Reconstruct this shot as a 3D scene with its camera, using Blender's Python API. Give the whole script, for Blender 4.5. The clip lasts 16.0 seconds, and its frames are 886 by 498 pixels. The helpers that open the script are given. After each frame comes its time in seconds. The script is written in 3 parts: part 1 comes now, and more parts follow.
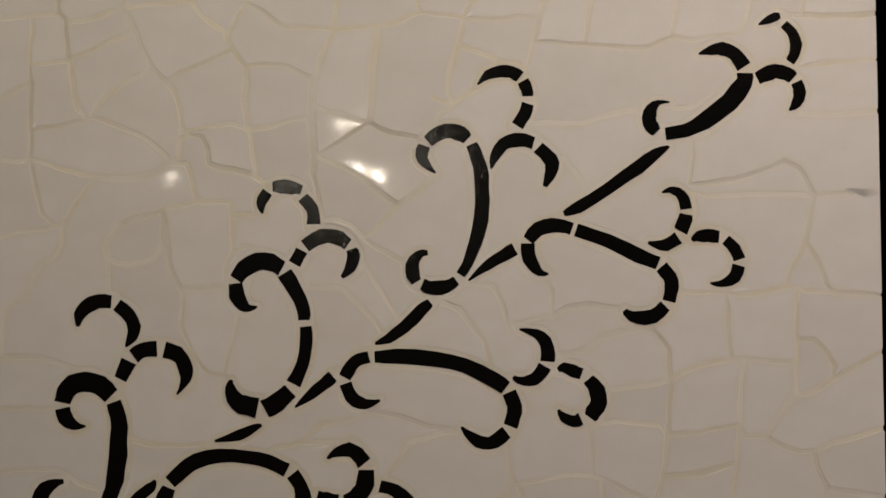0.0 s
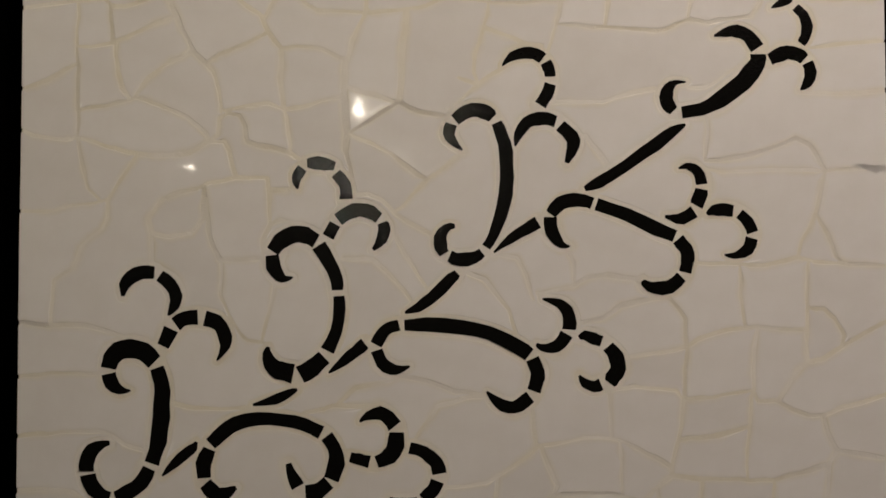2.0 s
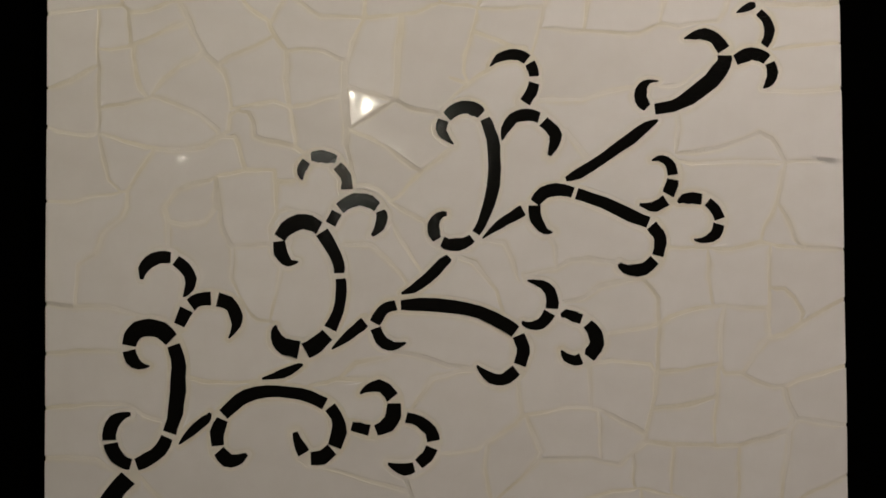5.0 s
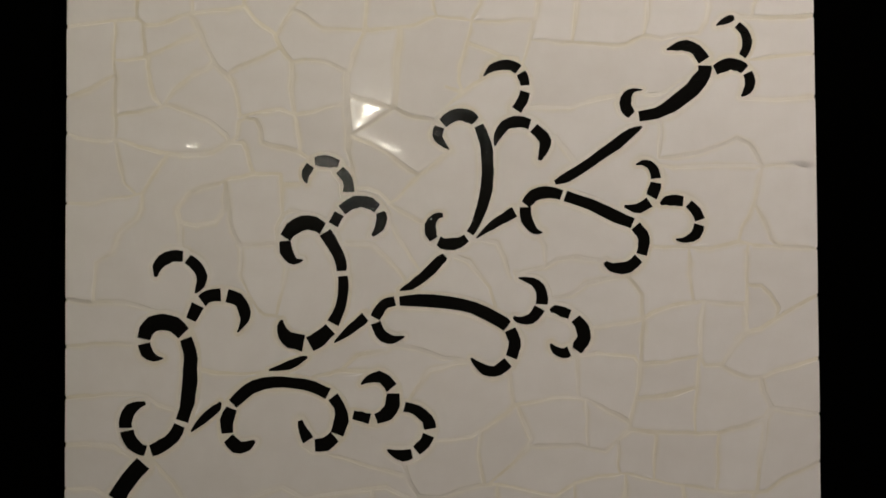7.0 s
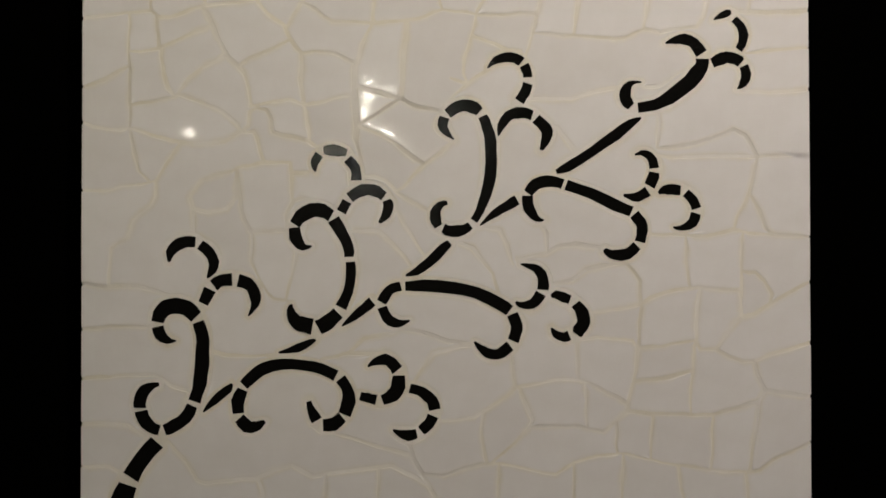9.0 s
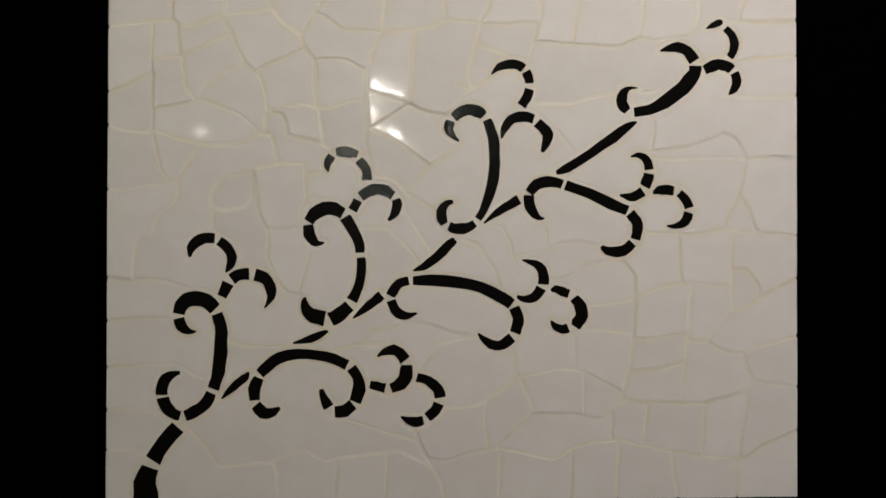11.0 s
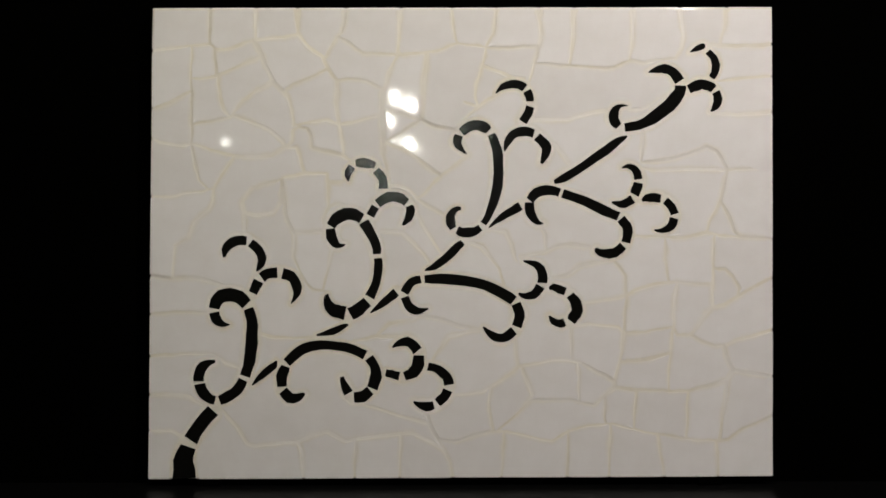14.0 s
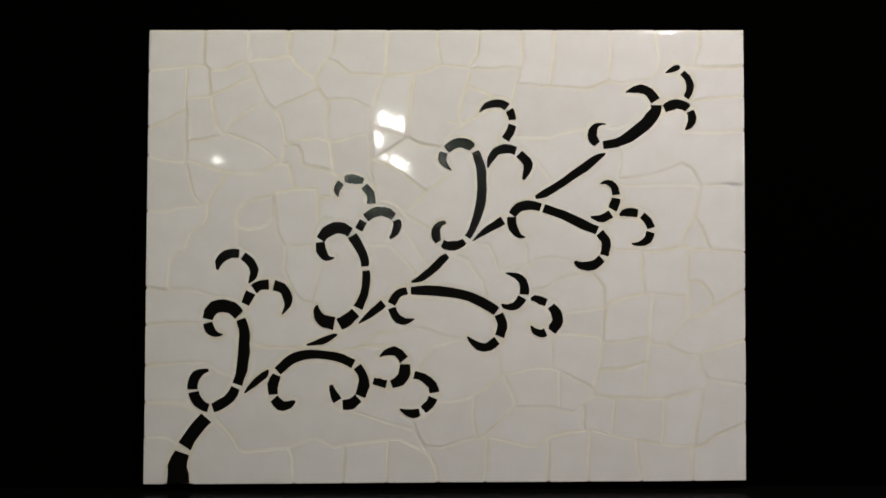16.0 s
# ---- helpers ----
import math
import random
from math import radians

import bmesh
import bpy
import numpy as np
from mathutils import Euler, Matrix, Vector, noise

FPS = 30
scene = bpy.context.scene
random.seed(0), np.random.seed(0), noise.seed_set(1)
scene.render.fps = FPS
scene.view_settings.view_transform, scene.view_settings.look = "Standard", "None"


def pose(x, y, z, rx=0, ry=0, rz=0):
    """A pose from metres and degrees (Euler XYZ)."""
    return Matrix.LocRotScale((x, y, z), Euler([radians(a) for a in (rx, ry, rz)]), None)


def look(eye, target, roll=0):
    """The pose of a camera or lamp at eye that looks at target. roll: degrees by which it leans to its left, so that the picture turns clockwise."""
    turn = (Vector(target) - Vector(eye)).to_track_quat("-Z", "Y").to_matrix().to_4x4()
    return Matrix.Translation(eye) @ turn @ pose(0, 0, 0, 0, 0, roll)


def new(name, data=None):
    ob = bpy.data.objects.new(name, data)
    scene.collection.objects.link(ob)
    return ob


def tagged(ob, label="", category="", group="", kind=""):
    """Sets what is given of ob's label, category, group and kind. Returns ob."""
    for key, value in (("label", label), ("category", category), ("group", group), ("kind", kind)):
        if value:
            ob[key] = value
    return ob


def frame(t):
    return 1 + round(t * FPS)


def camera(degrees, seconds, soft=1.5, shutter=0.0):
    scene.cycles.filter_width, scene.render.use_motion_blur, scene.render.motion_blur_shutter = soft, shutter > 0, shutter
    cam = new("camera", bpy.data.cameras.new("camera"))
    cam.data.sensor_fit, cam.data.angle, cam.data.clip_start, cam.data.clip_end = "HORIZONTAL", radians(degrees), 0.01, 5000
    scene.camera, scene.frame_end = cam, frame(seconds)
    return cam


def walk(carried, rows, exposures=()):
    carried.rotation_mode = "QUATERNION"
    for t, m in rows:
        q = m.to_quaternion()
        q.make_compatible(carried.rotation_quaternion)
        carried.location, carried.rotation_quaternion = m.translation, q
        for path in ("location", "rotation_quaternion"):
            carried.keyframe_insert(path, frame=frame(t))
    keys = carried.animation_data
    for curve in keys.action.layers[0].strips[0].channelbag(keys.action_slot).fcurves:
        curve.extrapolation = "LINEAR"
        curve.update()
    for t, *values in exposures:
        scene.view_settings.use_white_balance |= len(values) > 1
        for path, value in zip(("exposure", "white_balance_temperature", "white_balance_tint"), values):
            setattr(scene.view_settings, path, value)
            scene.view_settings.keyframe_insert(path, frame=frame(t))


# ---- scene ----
from mathutils import geometry

cam = camera(40.4, 16.0, soft=1.65)
PATH = [
    (0, (-0.005, -0.801, 1.503), (0.037, 1.196, 1.587), -0.4),
    (0.5, (-0.017, -0.809, 1.505), (0.047, 1.189, 1.572), -0.4),
    (1, (-0.022, -0.827, 1.505), (0.044, 1.171, 1.568), -0.3),
    (1.5, (-0.019, -0.832, 1.491), (0.016, 1.166, 1.563), -0.2),
    (2, (-0.016, -0.84, 1.488), (0.006, 1.159, 1.56), -0.4),
    (2.5, (-0.019, -0.849, 1.489), (0.022, 1.149, 1.552), -0.6),
    (3, (-0.021, -0.864, 1.487), (0.025, 1.135, 1.554), -0.5),
    (3.5, (-0.022, -0.873, 1.488), (0.019, 1.126, 1.541), -0.4),
    (4, (-0.02, -0.884, 1.483), (0.017, 1.115, 1.542), -0.5),
    (6.5, (-0.026, -0.961, 1.488), (0.033, 1.038, 1.521), -0.8),
    (7, (-0.017, -0.972, 1.486), (0.021, 1.027, 1.529), -0.6),
    (7.5, (-0.025, -0.985, 1.482), (0.022, 1.014, 1.536), -0.6),
    (8, (-0.023, -0.994, 1.483), (0.016, 1.005, 1.529), -0.5),
    (8.5, (-0.02, -0.998, 1.474), (0.013, 1.001, 1.534), -0.5),
    (9, (-0.025, -1.003, 1.489), (0.02, 0.996, 1.503), -0.4),
    (11.5, (-0.026, -1.081, 1.487), (0.007, 0.918, 1.496), -0.2),
    (12, (-0.036, -1.102, 1.488), (0.019, 0.897, 1.491), -0.3),
    (12.5, (-0.013, -1.117, 1.476), (-0.007, 0.883, 1.505), -0.3),
    (13, (-0.023, -1.141, 1.493), (-0.002, 0.859, 1.501), -0.2),
    (13.5, (-0.018, -1.161, 1.483), (-0.012, 0.839, 1.51), -0.4),
    (14, (-0.016, -1.175, 1.483), (-0.016, 0.825, 1.503), -0.1),
    (14.5, (-0.009, -1.191, 1.469), (-0.016, 0.808, 1.52), 0.1),
    (15, (-0.01, -1.214, 1.481), (-0.019, 0.786, 1.525), -0.0),
    (15.5, (-0.012, -1.218, 1.478), (-0.005, 0.781, 1.519), 0.2),
    (16, (-0.013, -1.221, 1.474), (0.006, 0.778, 1.529), -0.1),
]

# ---- exposure (stops along the clip) ----
EXPOSURES = [(0.0, 0.15, 6680, 11), (3.5, 0.16, 6560, 9), (9.0, 0.39, 6260, 7), (12.5, 0.53, 6040, 7), (14.5, 0.68, 5920, 6), (16.0, 0.68, 5880, 5)]
walk(cam, [(t, look(eye, target, roll)) for t, eye, target, roll in PATH], EXPOSURES)

# ---- sizes (metres; the panel's face lies in the plane y = 0) ----
W, H = 0.61, 0.461            # panel width and height
LEFT, BOTTOM = -0.305, 1.27   # its lower left corner
TILE = 0.006                  # tile thickness
GROUT = 0.00010                # how far the grout lies behind the tile faces
BOARD = 0.012                 # backing board
# bulbs: place, radius
BULBS_CLUSTER = [((-0.208, -2.6, 2.018), 0.0115), ((-0.150, -2.58, 1.987), 0.0155), ((-0.178, -2.62, 1.930), 0.0115)]
BULBS_HIGH = [((-0.147, -0.9, 2.40), 0.020), ((0.058, -0.9, 2.40), 0.0115)]
BULBS_WEST = [((-0.686, -2.6, 1.84), 0.0055)]
BULBS_NEAR = [((0.43, -0.92, 2.18), 0.0368)]
GLOW = 420.0

# ---- world ----
world = bpy.data.worlds.new("night")
scene.world = world
world.use_nodes = True
world.node_tree.nodes["Background"].inputs["Color"].default_value = (0.01, 0.01, 0.012, 1)
world.node_tree.nodes["Background"].inputs["Strength"].default_value = 0.05


# ---- materials ----
def material(name, colour, rough=0.5, specular=0.5, metal=0.0):
    m = bpy.data.materials.new(name)
    m.use_nodes = True
    b = m.node_tree.nodes["Principled BSDF"]
    b.inputs["Base Color"].default_value = (*colour, 1)
    b.inputs["Roughness"].default_value = rough
    b.inputs["Specular IOR Level"].default_value = specular
    b.inputs["Metallic"].default_value = metal
    return m, m.node_tree, b


def node(tree, kind, **values):
    n = tree.nodes.new(kind)
    for key, value in values.items():
        n.inputs[key.replace("_", " ")].default_value = value
    return n


def noise_node(tree, scale, detail=3.0, rough=0.55):
    n = node(tree, "ShaderNodeTexNoise", Scale=scale, Detail=detail, Roughness=rough)
    c = tree.nodes.new("ShaderNodeTexCoord")
    tree.links.new(c.outputs["Object"], n.inputs["Vector"])
    return n


def ramp(tree, source, low, high, at=(0.3, 0.7)):
    r = tree.nodes.new("ShaderNodeValToRGB")
    r.color_ramp.elements[0].color, r.color_ramp.elements[1].color = (*low, 1), (*high, 1)
    r.color_ramp.elements[0].position, r.color_ramp.elements[1].position = at
    tree.links.new(source, r.inputs["Fac"])
    return r


def mixed(tree, a, b, fac, kind="MIX"):
    m = tree.nodes.new("ShaderNodeMix")
    m.data_type, m.blend_type = "RGBA", kind
    if isinstance(fac, float):
        m.inputs[0].default_value = fac
    else:
        tree.links.new(fac, m.inputs[0])
    tree.links.new(a, m.inputs[6])
    tree.links.new(b, m.inputs[7])
    return m.outputs[2]


def bump(tree, shader, height, strength, distance):
    n = node(tree, "ShaderNodeBump", Strength=strength, Distance=distance)
    tree.links.new(height, n.inputs["Height"])
    tree.links.new(n.outputs["Normal"], shader.inputs["Normal"])
    return n


def grout_colour(t):
    """The cream of the grout, cloudy and a little stained."""
    cream = ramp(t, noise_node(t, 60, 5).outputs["Fac"], (0.70, 0.668, 0.565), (0.765, 0.742, 0.66), (0.3, 0.7)).outputs["Color"]
    pale = ramp(t, noise_node(t, 90, 3).outputs["Fac"], (0.75, 0.735, 0.69), (0.785, 0.77, 0.735), (0.3, 0.7)).outputs["Color"]
    return mixed(t, cream, pale, ramp(t, noise_node(t, 11, 2).outputs["Fac"], (0, 0, 0), (1, 1, 1), (0.42, 0.6)).outputs["Color"])


def glaze_material():
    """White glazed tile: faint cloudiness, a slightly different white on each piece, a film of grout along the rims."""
    m, t, b = material("white_glaze", (0.8, 0.79, 0.77), 0.05, 0.08)
    info = t.nodes.new("ShaderNodeObjectInfo")
    piece = ramp(t, info.outputs["Random"], (0.765, 0.755, 0.74), (0.81, 0.804, 0.793), (0.0, 1.0))
    cloud = ramp(t, noise_node(t, 38, 4).outputs["Fac"], (0.955, 0.95, 0.94), (1, 1, 1), (0.3, 0.65))
    white = mixed(t, piece.outputs["Color"], cloud.outputs["Color"], 1.0, "MULTIPLY")
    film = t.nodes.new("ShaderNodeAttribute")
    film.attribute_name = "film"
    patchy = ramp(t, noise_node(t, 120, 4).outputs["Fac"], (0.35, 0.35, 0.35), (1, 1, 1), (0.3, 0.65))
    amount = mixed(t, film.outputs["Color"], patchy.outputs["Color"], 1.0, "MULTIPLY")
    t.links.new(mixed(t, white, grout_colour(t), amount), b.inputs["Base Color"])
    smear = ramp(t, noise_node(t, 55, 3).outputs["Fac"], (0.035, 0.035, 0.035), (0.07, 0.07, 0.07), (0.35, 0.75))
    rough = node(t, "ShaderNodeMapRange")
    rough.inputs["To Min"].default_value, rough.inputs["To Max"].default_value = 0.0, 0.35
    t.links.new(amount, rough.inputs["Value"])
    both = t.nodes.new("ShaderNodeMath")
    t.links.new(smear.outputs["Color"], both.inputs[0])
    t.links.new(rough.outputs["Result"], both.inputs[1])
    t.links.new(both.outputs["Value"], b.inputs["Coat Roughness"])
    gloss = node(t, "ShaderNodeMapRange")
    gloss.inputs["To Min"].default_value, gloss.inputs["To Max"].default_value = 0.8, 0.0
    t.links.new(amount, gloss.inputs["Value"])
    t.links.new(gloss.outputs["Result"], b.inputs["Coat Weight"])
    b.inputs["Roughness"].default_value = 0.32
    wavy = bump(t, b, noise_node(t, 70, 2, 0.4).outputs["Fac"], 0.045, 0.0009)
    t.links.new(wavy.outputs["Normal"], b.inputs["Coat Normal"])
    return m


def grout_material():
    m, t, b = material("cream_grout", (0.72, 0.67, 0.54), 0.9, 0.2)
    t.links.new(grout_colour(t), b.inputs["Base Color"])
    bump(t, b, noise_node(t, 900, 3, 0.7).outputs["Fac"], 0.5, 0.0006)
    return m


def glass_material():
    """Black art glass with a hammered face: low round dimples, each of which throws back its own glint of the lamps."""
    m, t, b = material("hammered_black_glass", (0.004, 0.004, 0.0035), 0.115, 0.5)
    link = t.links.new

    def vector(operation, a, c):
        n = t.nodes.new("ShaderNodeVectorMath")
        n.operation = operation
        link(a, n.inputs[0])
        if isinstance(c, tuple):
            n.inputs[1].default_value = c
        else:
            link(c, n.inputs[1])
        return n.outputs[0]

    spot = t.nodes.new("ShaderNodeTexCoord").outputs["Object"]

    def swapped(a):
        """The y and z of a vector exchanged, so that the face lies in x and y."""
        cut, put = t.nodes.new("ShaderNodeSeparateXYZ"), t.nodes.new("ShaderNodeCombineXYZ")
        link(a, cut.inputs[0])
        for one, two in ((0, 0), (1, 2), (2, 1)):
            link(cut.outputs[one], put.inputs[two])
        return put.outputs[0]

    flat = vector("MULTIPLY", swapped(spot), (1, 1, 0))
    cells = node(t, "ShaderNodeTexVoronoi", Scale=400.0, Randomness=0.85)
    cells.voronoi_dimensions = "2D"
    link(flat, cells.inputs["Vector"])
    dome = vector("MULTIPLY", vector("SUBTRACT", flat, cells.outputs["Position"]), (36, 36, 0))
    chance = vector("MULTIPLY", vector("SUBTRACT", cells.outputs["Color"], (0.5, 0.5, 0.5)), (0.02, 0.02, 0))
    lean, rough = swapped(dome), swapped(chance)
    turned = vector("ADD", vector("ADD", lean, rough), t.nodes.new("ShaderNodeNewGeometry").outputs["Normal"])
    n = t.nodes.new("ShaderNodeVectorMath")
    n.operation = "NORMALIZE"
    link(turned, n.inputs[0])
    link(n.outputs[0], b.inputs["Normal"])
    return m


def cloth_material():
    m, t, b = material("black_cloth", (0.004, 0.004, 0.004), 1.0, 0.0)
    weave = ramp(t, noise_node(t, 1400, 2).outputs["Fac"], (0.0003, 0.0003, 0.00025), (0.001, 0.001, 0.0008))
    t.links.new(weave.outputs["Color"], b.inputs["Base Color"])
    bump(t, b, noise_node(t, 1400, 2).outputs["Fac"], 0.4, 0.0005)
    return m


def wall_material(name, colour):
    m, t, b = material(name, colour, 0.85, 0.2)
    dark = tuple(c * 0.92 for c in colour)
    tone = ramp(t, noise_node(t, 2.5, 5).outputs["Fac"], dark, colour)
    t.links.new(tone.outputs["Color"], b.inputs["Base Color"])
    bump(t, b, noise_node(t, 260, 3).outputs["Fac"], 0.25, 0.001)
    return m


def bulb_material(name, colour, strength=GLOW):
    m, t, b = material(name, (1, 1, 1), 0.3)
    b.inputs["Emission Color"].default_value = (*colour, 1)
    b.inputs["Emission Strength"].default_value = strength
    return m


GLAZE, GROUT_STUFF = glaze_material(), grout_material()
GLASS = glass_material()
CLOTH = cloth_material()
PAINT = wall_material("dim_wall_paint", (0.05, 0.046, 0.04))
CARPET = wall_material("dark_carpet", (0.03, 0.027, 0.024))
BLACK_WOOD, _, _shader = material("black_stained_wood", (0.003, 0.003, 0.003), 0.35, 0.5)
_shader.inputs["IOR"].default_value = 1.06
BRASS = material("dull_brass", (0.42, 0.31, 0.15), 0.35, 0.5, 1.0)[0]
WARM_BULB = bulb_material("lit_warm_bulb", (1.0, 0.92, 0.76), 170.0)
SOFT_BULB = bulb_material("lit_frosted_bulb", (0.98, 0.895, 0.585), 385.0)
PALE_BULB = bulb_material("lit_pale_bulb", (1.0, 0.842, 0.775))


# ---- mesh helpers ----
def link_mesh(name, verts, faces, mat, parent=None, smooth=False, label="", at=None):
    me = bpy.data.meshes.new(name)
    me.from_pydata(verts, [], faces)
    me.materials.append(mat)
    me.update()
    if smooth:
        me.shade_smooth()
    ob = new(name, me)
    if at is not None:
        ob.matrix_basis = at
    if parent is not None:
        ob.parent = parent
    if label:
        ob["label"] = label
    return ob


def part(name, bm, mat, parent=None, label="", smooth=False):
    me = bpy.data.meshes.new(name)
    bmesh.ops.recalc_face_normals(bm, faces=bm.faces)
    bm.to_mesh(me)
    bm.free()
    me.materials.append(mat)
    if smooth:
        me.shade_smooth()
    ob = new(name, me)
    if parent is not None:
        ob.parent = parent
    if label:
        ob["label"] = label
    return ob


def block(lo, hi, bevel=0.0, segments=2):
    bm = bmesh.new()
    bmesh.ops.create_cube(bm, size=1)
    for v in bm.verts:
        v.co = Vector([lo[k] + (v.co[k] + 0.5) * (hi[k] - lo[k]) for k in range(3)])
    if bevel:
        bmesh.ops.bevel(bm, geom=bm.edges[:], offset=bevel, segments=segments, affect="EDGES", profile=0.5)
    return bm


# ---- structure: a dim room, its far wall hung with black cloth ----
BACK = TILE + BOARD + 0.004   # the wall's face, just behind the board
ROOM = (-2.2, -3.4, 0.0, 2.2, BACK, 2.5)


def room():
    x0, y0, z0, x1, y1, z1 = ROOM
    for name, lo, hi, mat, label in (
            ("floor", (x0 - 0.1, y0 - 0.1, -0.1), (x1 + 0.1, y1 + 0.2, 0), CARPET, "dark carpeted floor of a dim room"),
            ("ceiling", (x0 - 0.1, y0 - 0.1, z1), (x1 + 0.1, y1 + 0.2, z1 + 0.1), PAINT, "dim plain painted ceiling"),
            ("wall_north", (x0, y1 + 0.003, 0), (x1, y1 + 0.15, z1), CLOTH, "matt black wall behind the mosaic panel"),
            ("wall_south", (x0, y0 - 0.1, 0), (x1, y0, z1), PAINT, "dim plain painted wall"),
            ("wall_west", (x0 - 0.1, y0, 0), (x0, y1 + 0.15, z1), PAINT, "dim plain painted wall"),
            ("wall_east", (x1, y0, 0), (x1 + 0.1, y1 + 0.15, z1), PAINT, "dim plain painted wall")):
        tagged(part(name, block(lo, hi), mat), label, name.split("_")[0], kind="structure")


room()


def ledge():
    """A narrow black shelf under the panel, on which it stands by two felt pads."""
    top = BOTTOM - 0.0065
    shelf = tagged(new("wall_shelf"), "narrow satin black wall shelf under the mosaic panel", "shelf")
    part("shelf_board", block((-0.62, -0.10, top - 0.022), (0.62, BACK + 0.0028, top), 0.002), BLACK_WOOD, shelf)
    for x in (-0.5, 0.5):
        part("bracket", block((x - 0.012, -0.07, top - 0.10), (x + 0.012, BACK + 0.0028, top - 0.0222), 0.002), BLACK_WOOD, shelf)
    return top


SHELF_TOP = ledge()


def ceiling_lamp(bulbs, drop, glow, label):
    """A brass ceiling fitting with glowing globe bulbs on bent arms, above and behind the eye."""
    cx, cy = (sum(p[k] for p, _ in bulbs) / len(bulbs) for k in (0, 1))
    top = ROOM[5]
    fitting = tagged(new("ceiling_lamp"), label, "lamp")
    bm = bmesh.new()
    bmesh.ops.create_cone(bm, segments=32, radius1=0.04, radius2=0.055, depth=0.03, cap_ends=True,
                          matrix=Matrix.Translation((cx, cy, top - 0.015)))
    part("canopy", bm, BRASS, fitting)
    hub = Vector((cx, cy, max(p[2] for p, _ in bulbs) + drop))
    part("rod", tube([(cx, cy, top - 0.03), tuple(hub)], 0.006), BRASS, fitting)
    for (x, y, z), radius in bulbs:
        bm = bmesh.new()
        bmesh.ops.create_uvsphere(bm, u_segments=24, v_segments=14, radius=radius, matrix=Matrix.Translation((x, y, z)))
        part("bulb", bm, glow, fitting, "glowing warm white globe bulb", True)
        if math.hypot(x - cx, y - cy) > 0.002:
            part("arm", tube([tuple(hub), (x, y, hub.z + 0.01), (x, y, z + radius - 0.002)], 0.003), BRASS, fitting)
        else:
            part("arm", tube([tuple(hub), (x, y, z + radius - 0.002)], 0.003), BRASS, fitting)


def tube(points, radius, sides=10):
    """A round bar bent through the points."""
    bm = bmesh.new()
    pts = [Vector(p) for p in points]
    rings = []
    for k, p in enumerate(pts):
        way = (pts[min(k + 1, len(pts) - 1)] - pts[max(k - 1, 0)]).normalized()
        side = way.orthogonal().normalized()
        other = way.cross(side)
        rings.append([bm.verts.new(p + radius * (math.cos(a) * side + math.sin(a) * other))
                      for a in (2 * math.pi * n / sides for n in range(sides))])
    for r, s in zip(rings, rings[1:]):
        gap = min(range(sides), key=lambda d: (r[0].co - s[d].co).length)
        turn = 1 if (r[1].co - s[(gap + 1) % sides].co).length <= (r[1].co - s[gap - 1].co).length else -1
        for n in range(sides):
            bm.faces.new((r[n], r[(n + 1) % sides], s[(gap + turn * (n + 1)) % sides], s[(gap + turn * n) % sides]))
    bm.faces.new(rings[0])
    bm.faces.new(rings[-1])
    return bm


ceiling_lamp(BULBS_HIGH, 0.08, SOFT_BULB, "brass ceiling lamp with two glowing globe bulbs")
ceiling_lamp(BULBS_CLUSTER, 0.06, WARM_BULB, "brass pendant with a cluster of three small glowing bulbs")
ceiling_lamp(BULBS_WEST, 0.06, WARM_BULB, "thin brass pendant with one tiny glowing bulb")
# Unseen lamp, added to brighten the panel from the upper right.
ceiling_lamp(BULBS_NEAR, 0.08, PALE_BULB, "added unseen lamp, a brass pendant with one large glowing globe bulb")

# ---- the mosaic panel ----
panel = tagged(new("mosaic_panel"), "white broken-tile mosaic panel with a scrolling black glass vine", "mosaic")
panel.location = (LEFT, 0, BOTTOM)
MM = 0.001
part("backing_board", block((0.002, TILE, 0.002), (W - 0.002, TILE + BOARD, H - 0.002), 0.001), BLACK_WOOD, panel,
     "black edge of the backing board")
for x in (0.06, W - 0.06):
    part("felt_pad", block((x - 0.012, 0.003, SHELF_TOP - BOTTOM), (x + 0.012, 0.016, 0.002), 0.001), CLOTH, panel)

# The design is drawn in millimetres from the panel's lower left corner.
slivers, seams = [], []


def curve(points, steps):
    """A smooth run through the points (Catmull-Rom), steps samples to each span."""
    p = np.array([points[0], *points, points[-1]], float)
    p[0], p[-1] = 2 * p[1] - p[2], 2 * p[-2] - p[-3]
    out = []
    for k in range(1, len(p) - 2):
        for s in np.arange(steps) / steps:
            out.append(0.5 * (2 * p[k] + (p[k + 1] - p[k - 1]) * s + (2 * p[k - 1] - 5 * p[k] + 4 * p[k + 1] - p[k + 2]) * s ** 2
                              + (3 * p[k] - p[k - 1] - 3 * p[k + 1] + p[k + 2]) * s ** 3))
    out.append(p[-2])
    return np.array(out)


def sliver(*points, leaning=False):
    """One nipped piece of black glass: (x, y, width) along its middle line."""
    run = curve(points, 4)
    run[:, 2] = np.maximum(run[:, 2], 0.9)
    slivers.append((run, leaning))


def seam(*points, half=0.0):
    """A grout joint between tiles; half: half its width, where it is wider than usual."""
    seams.append((np.array(points, float), half))


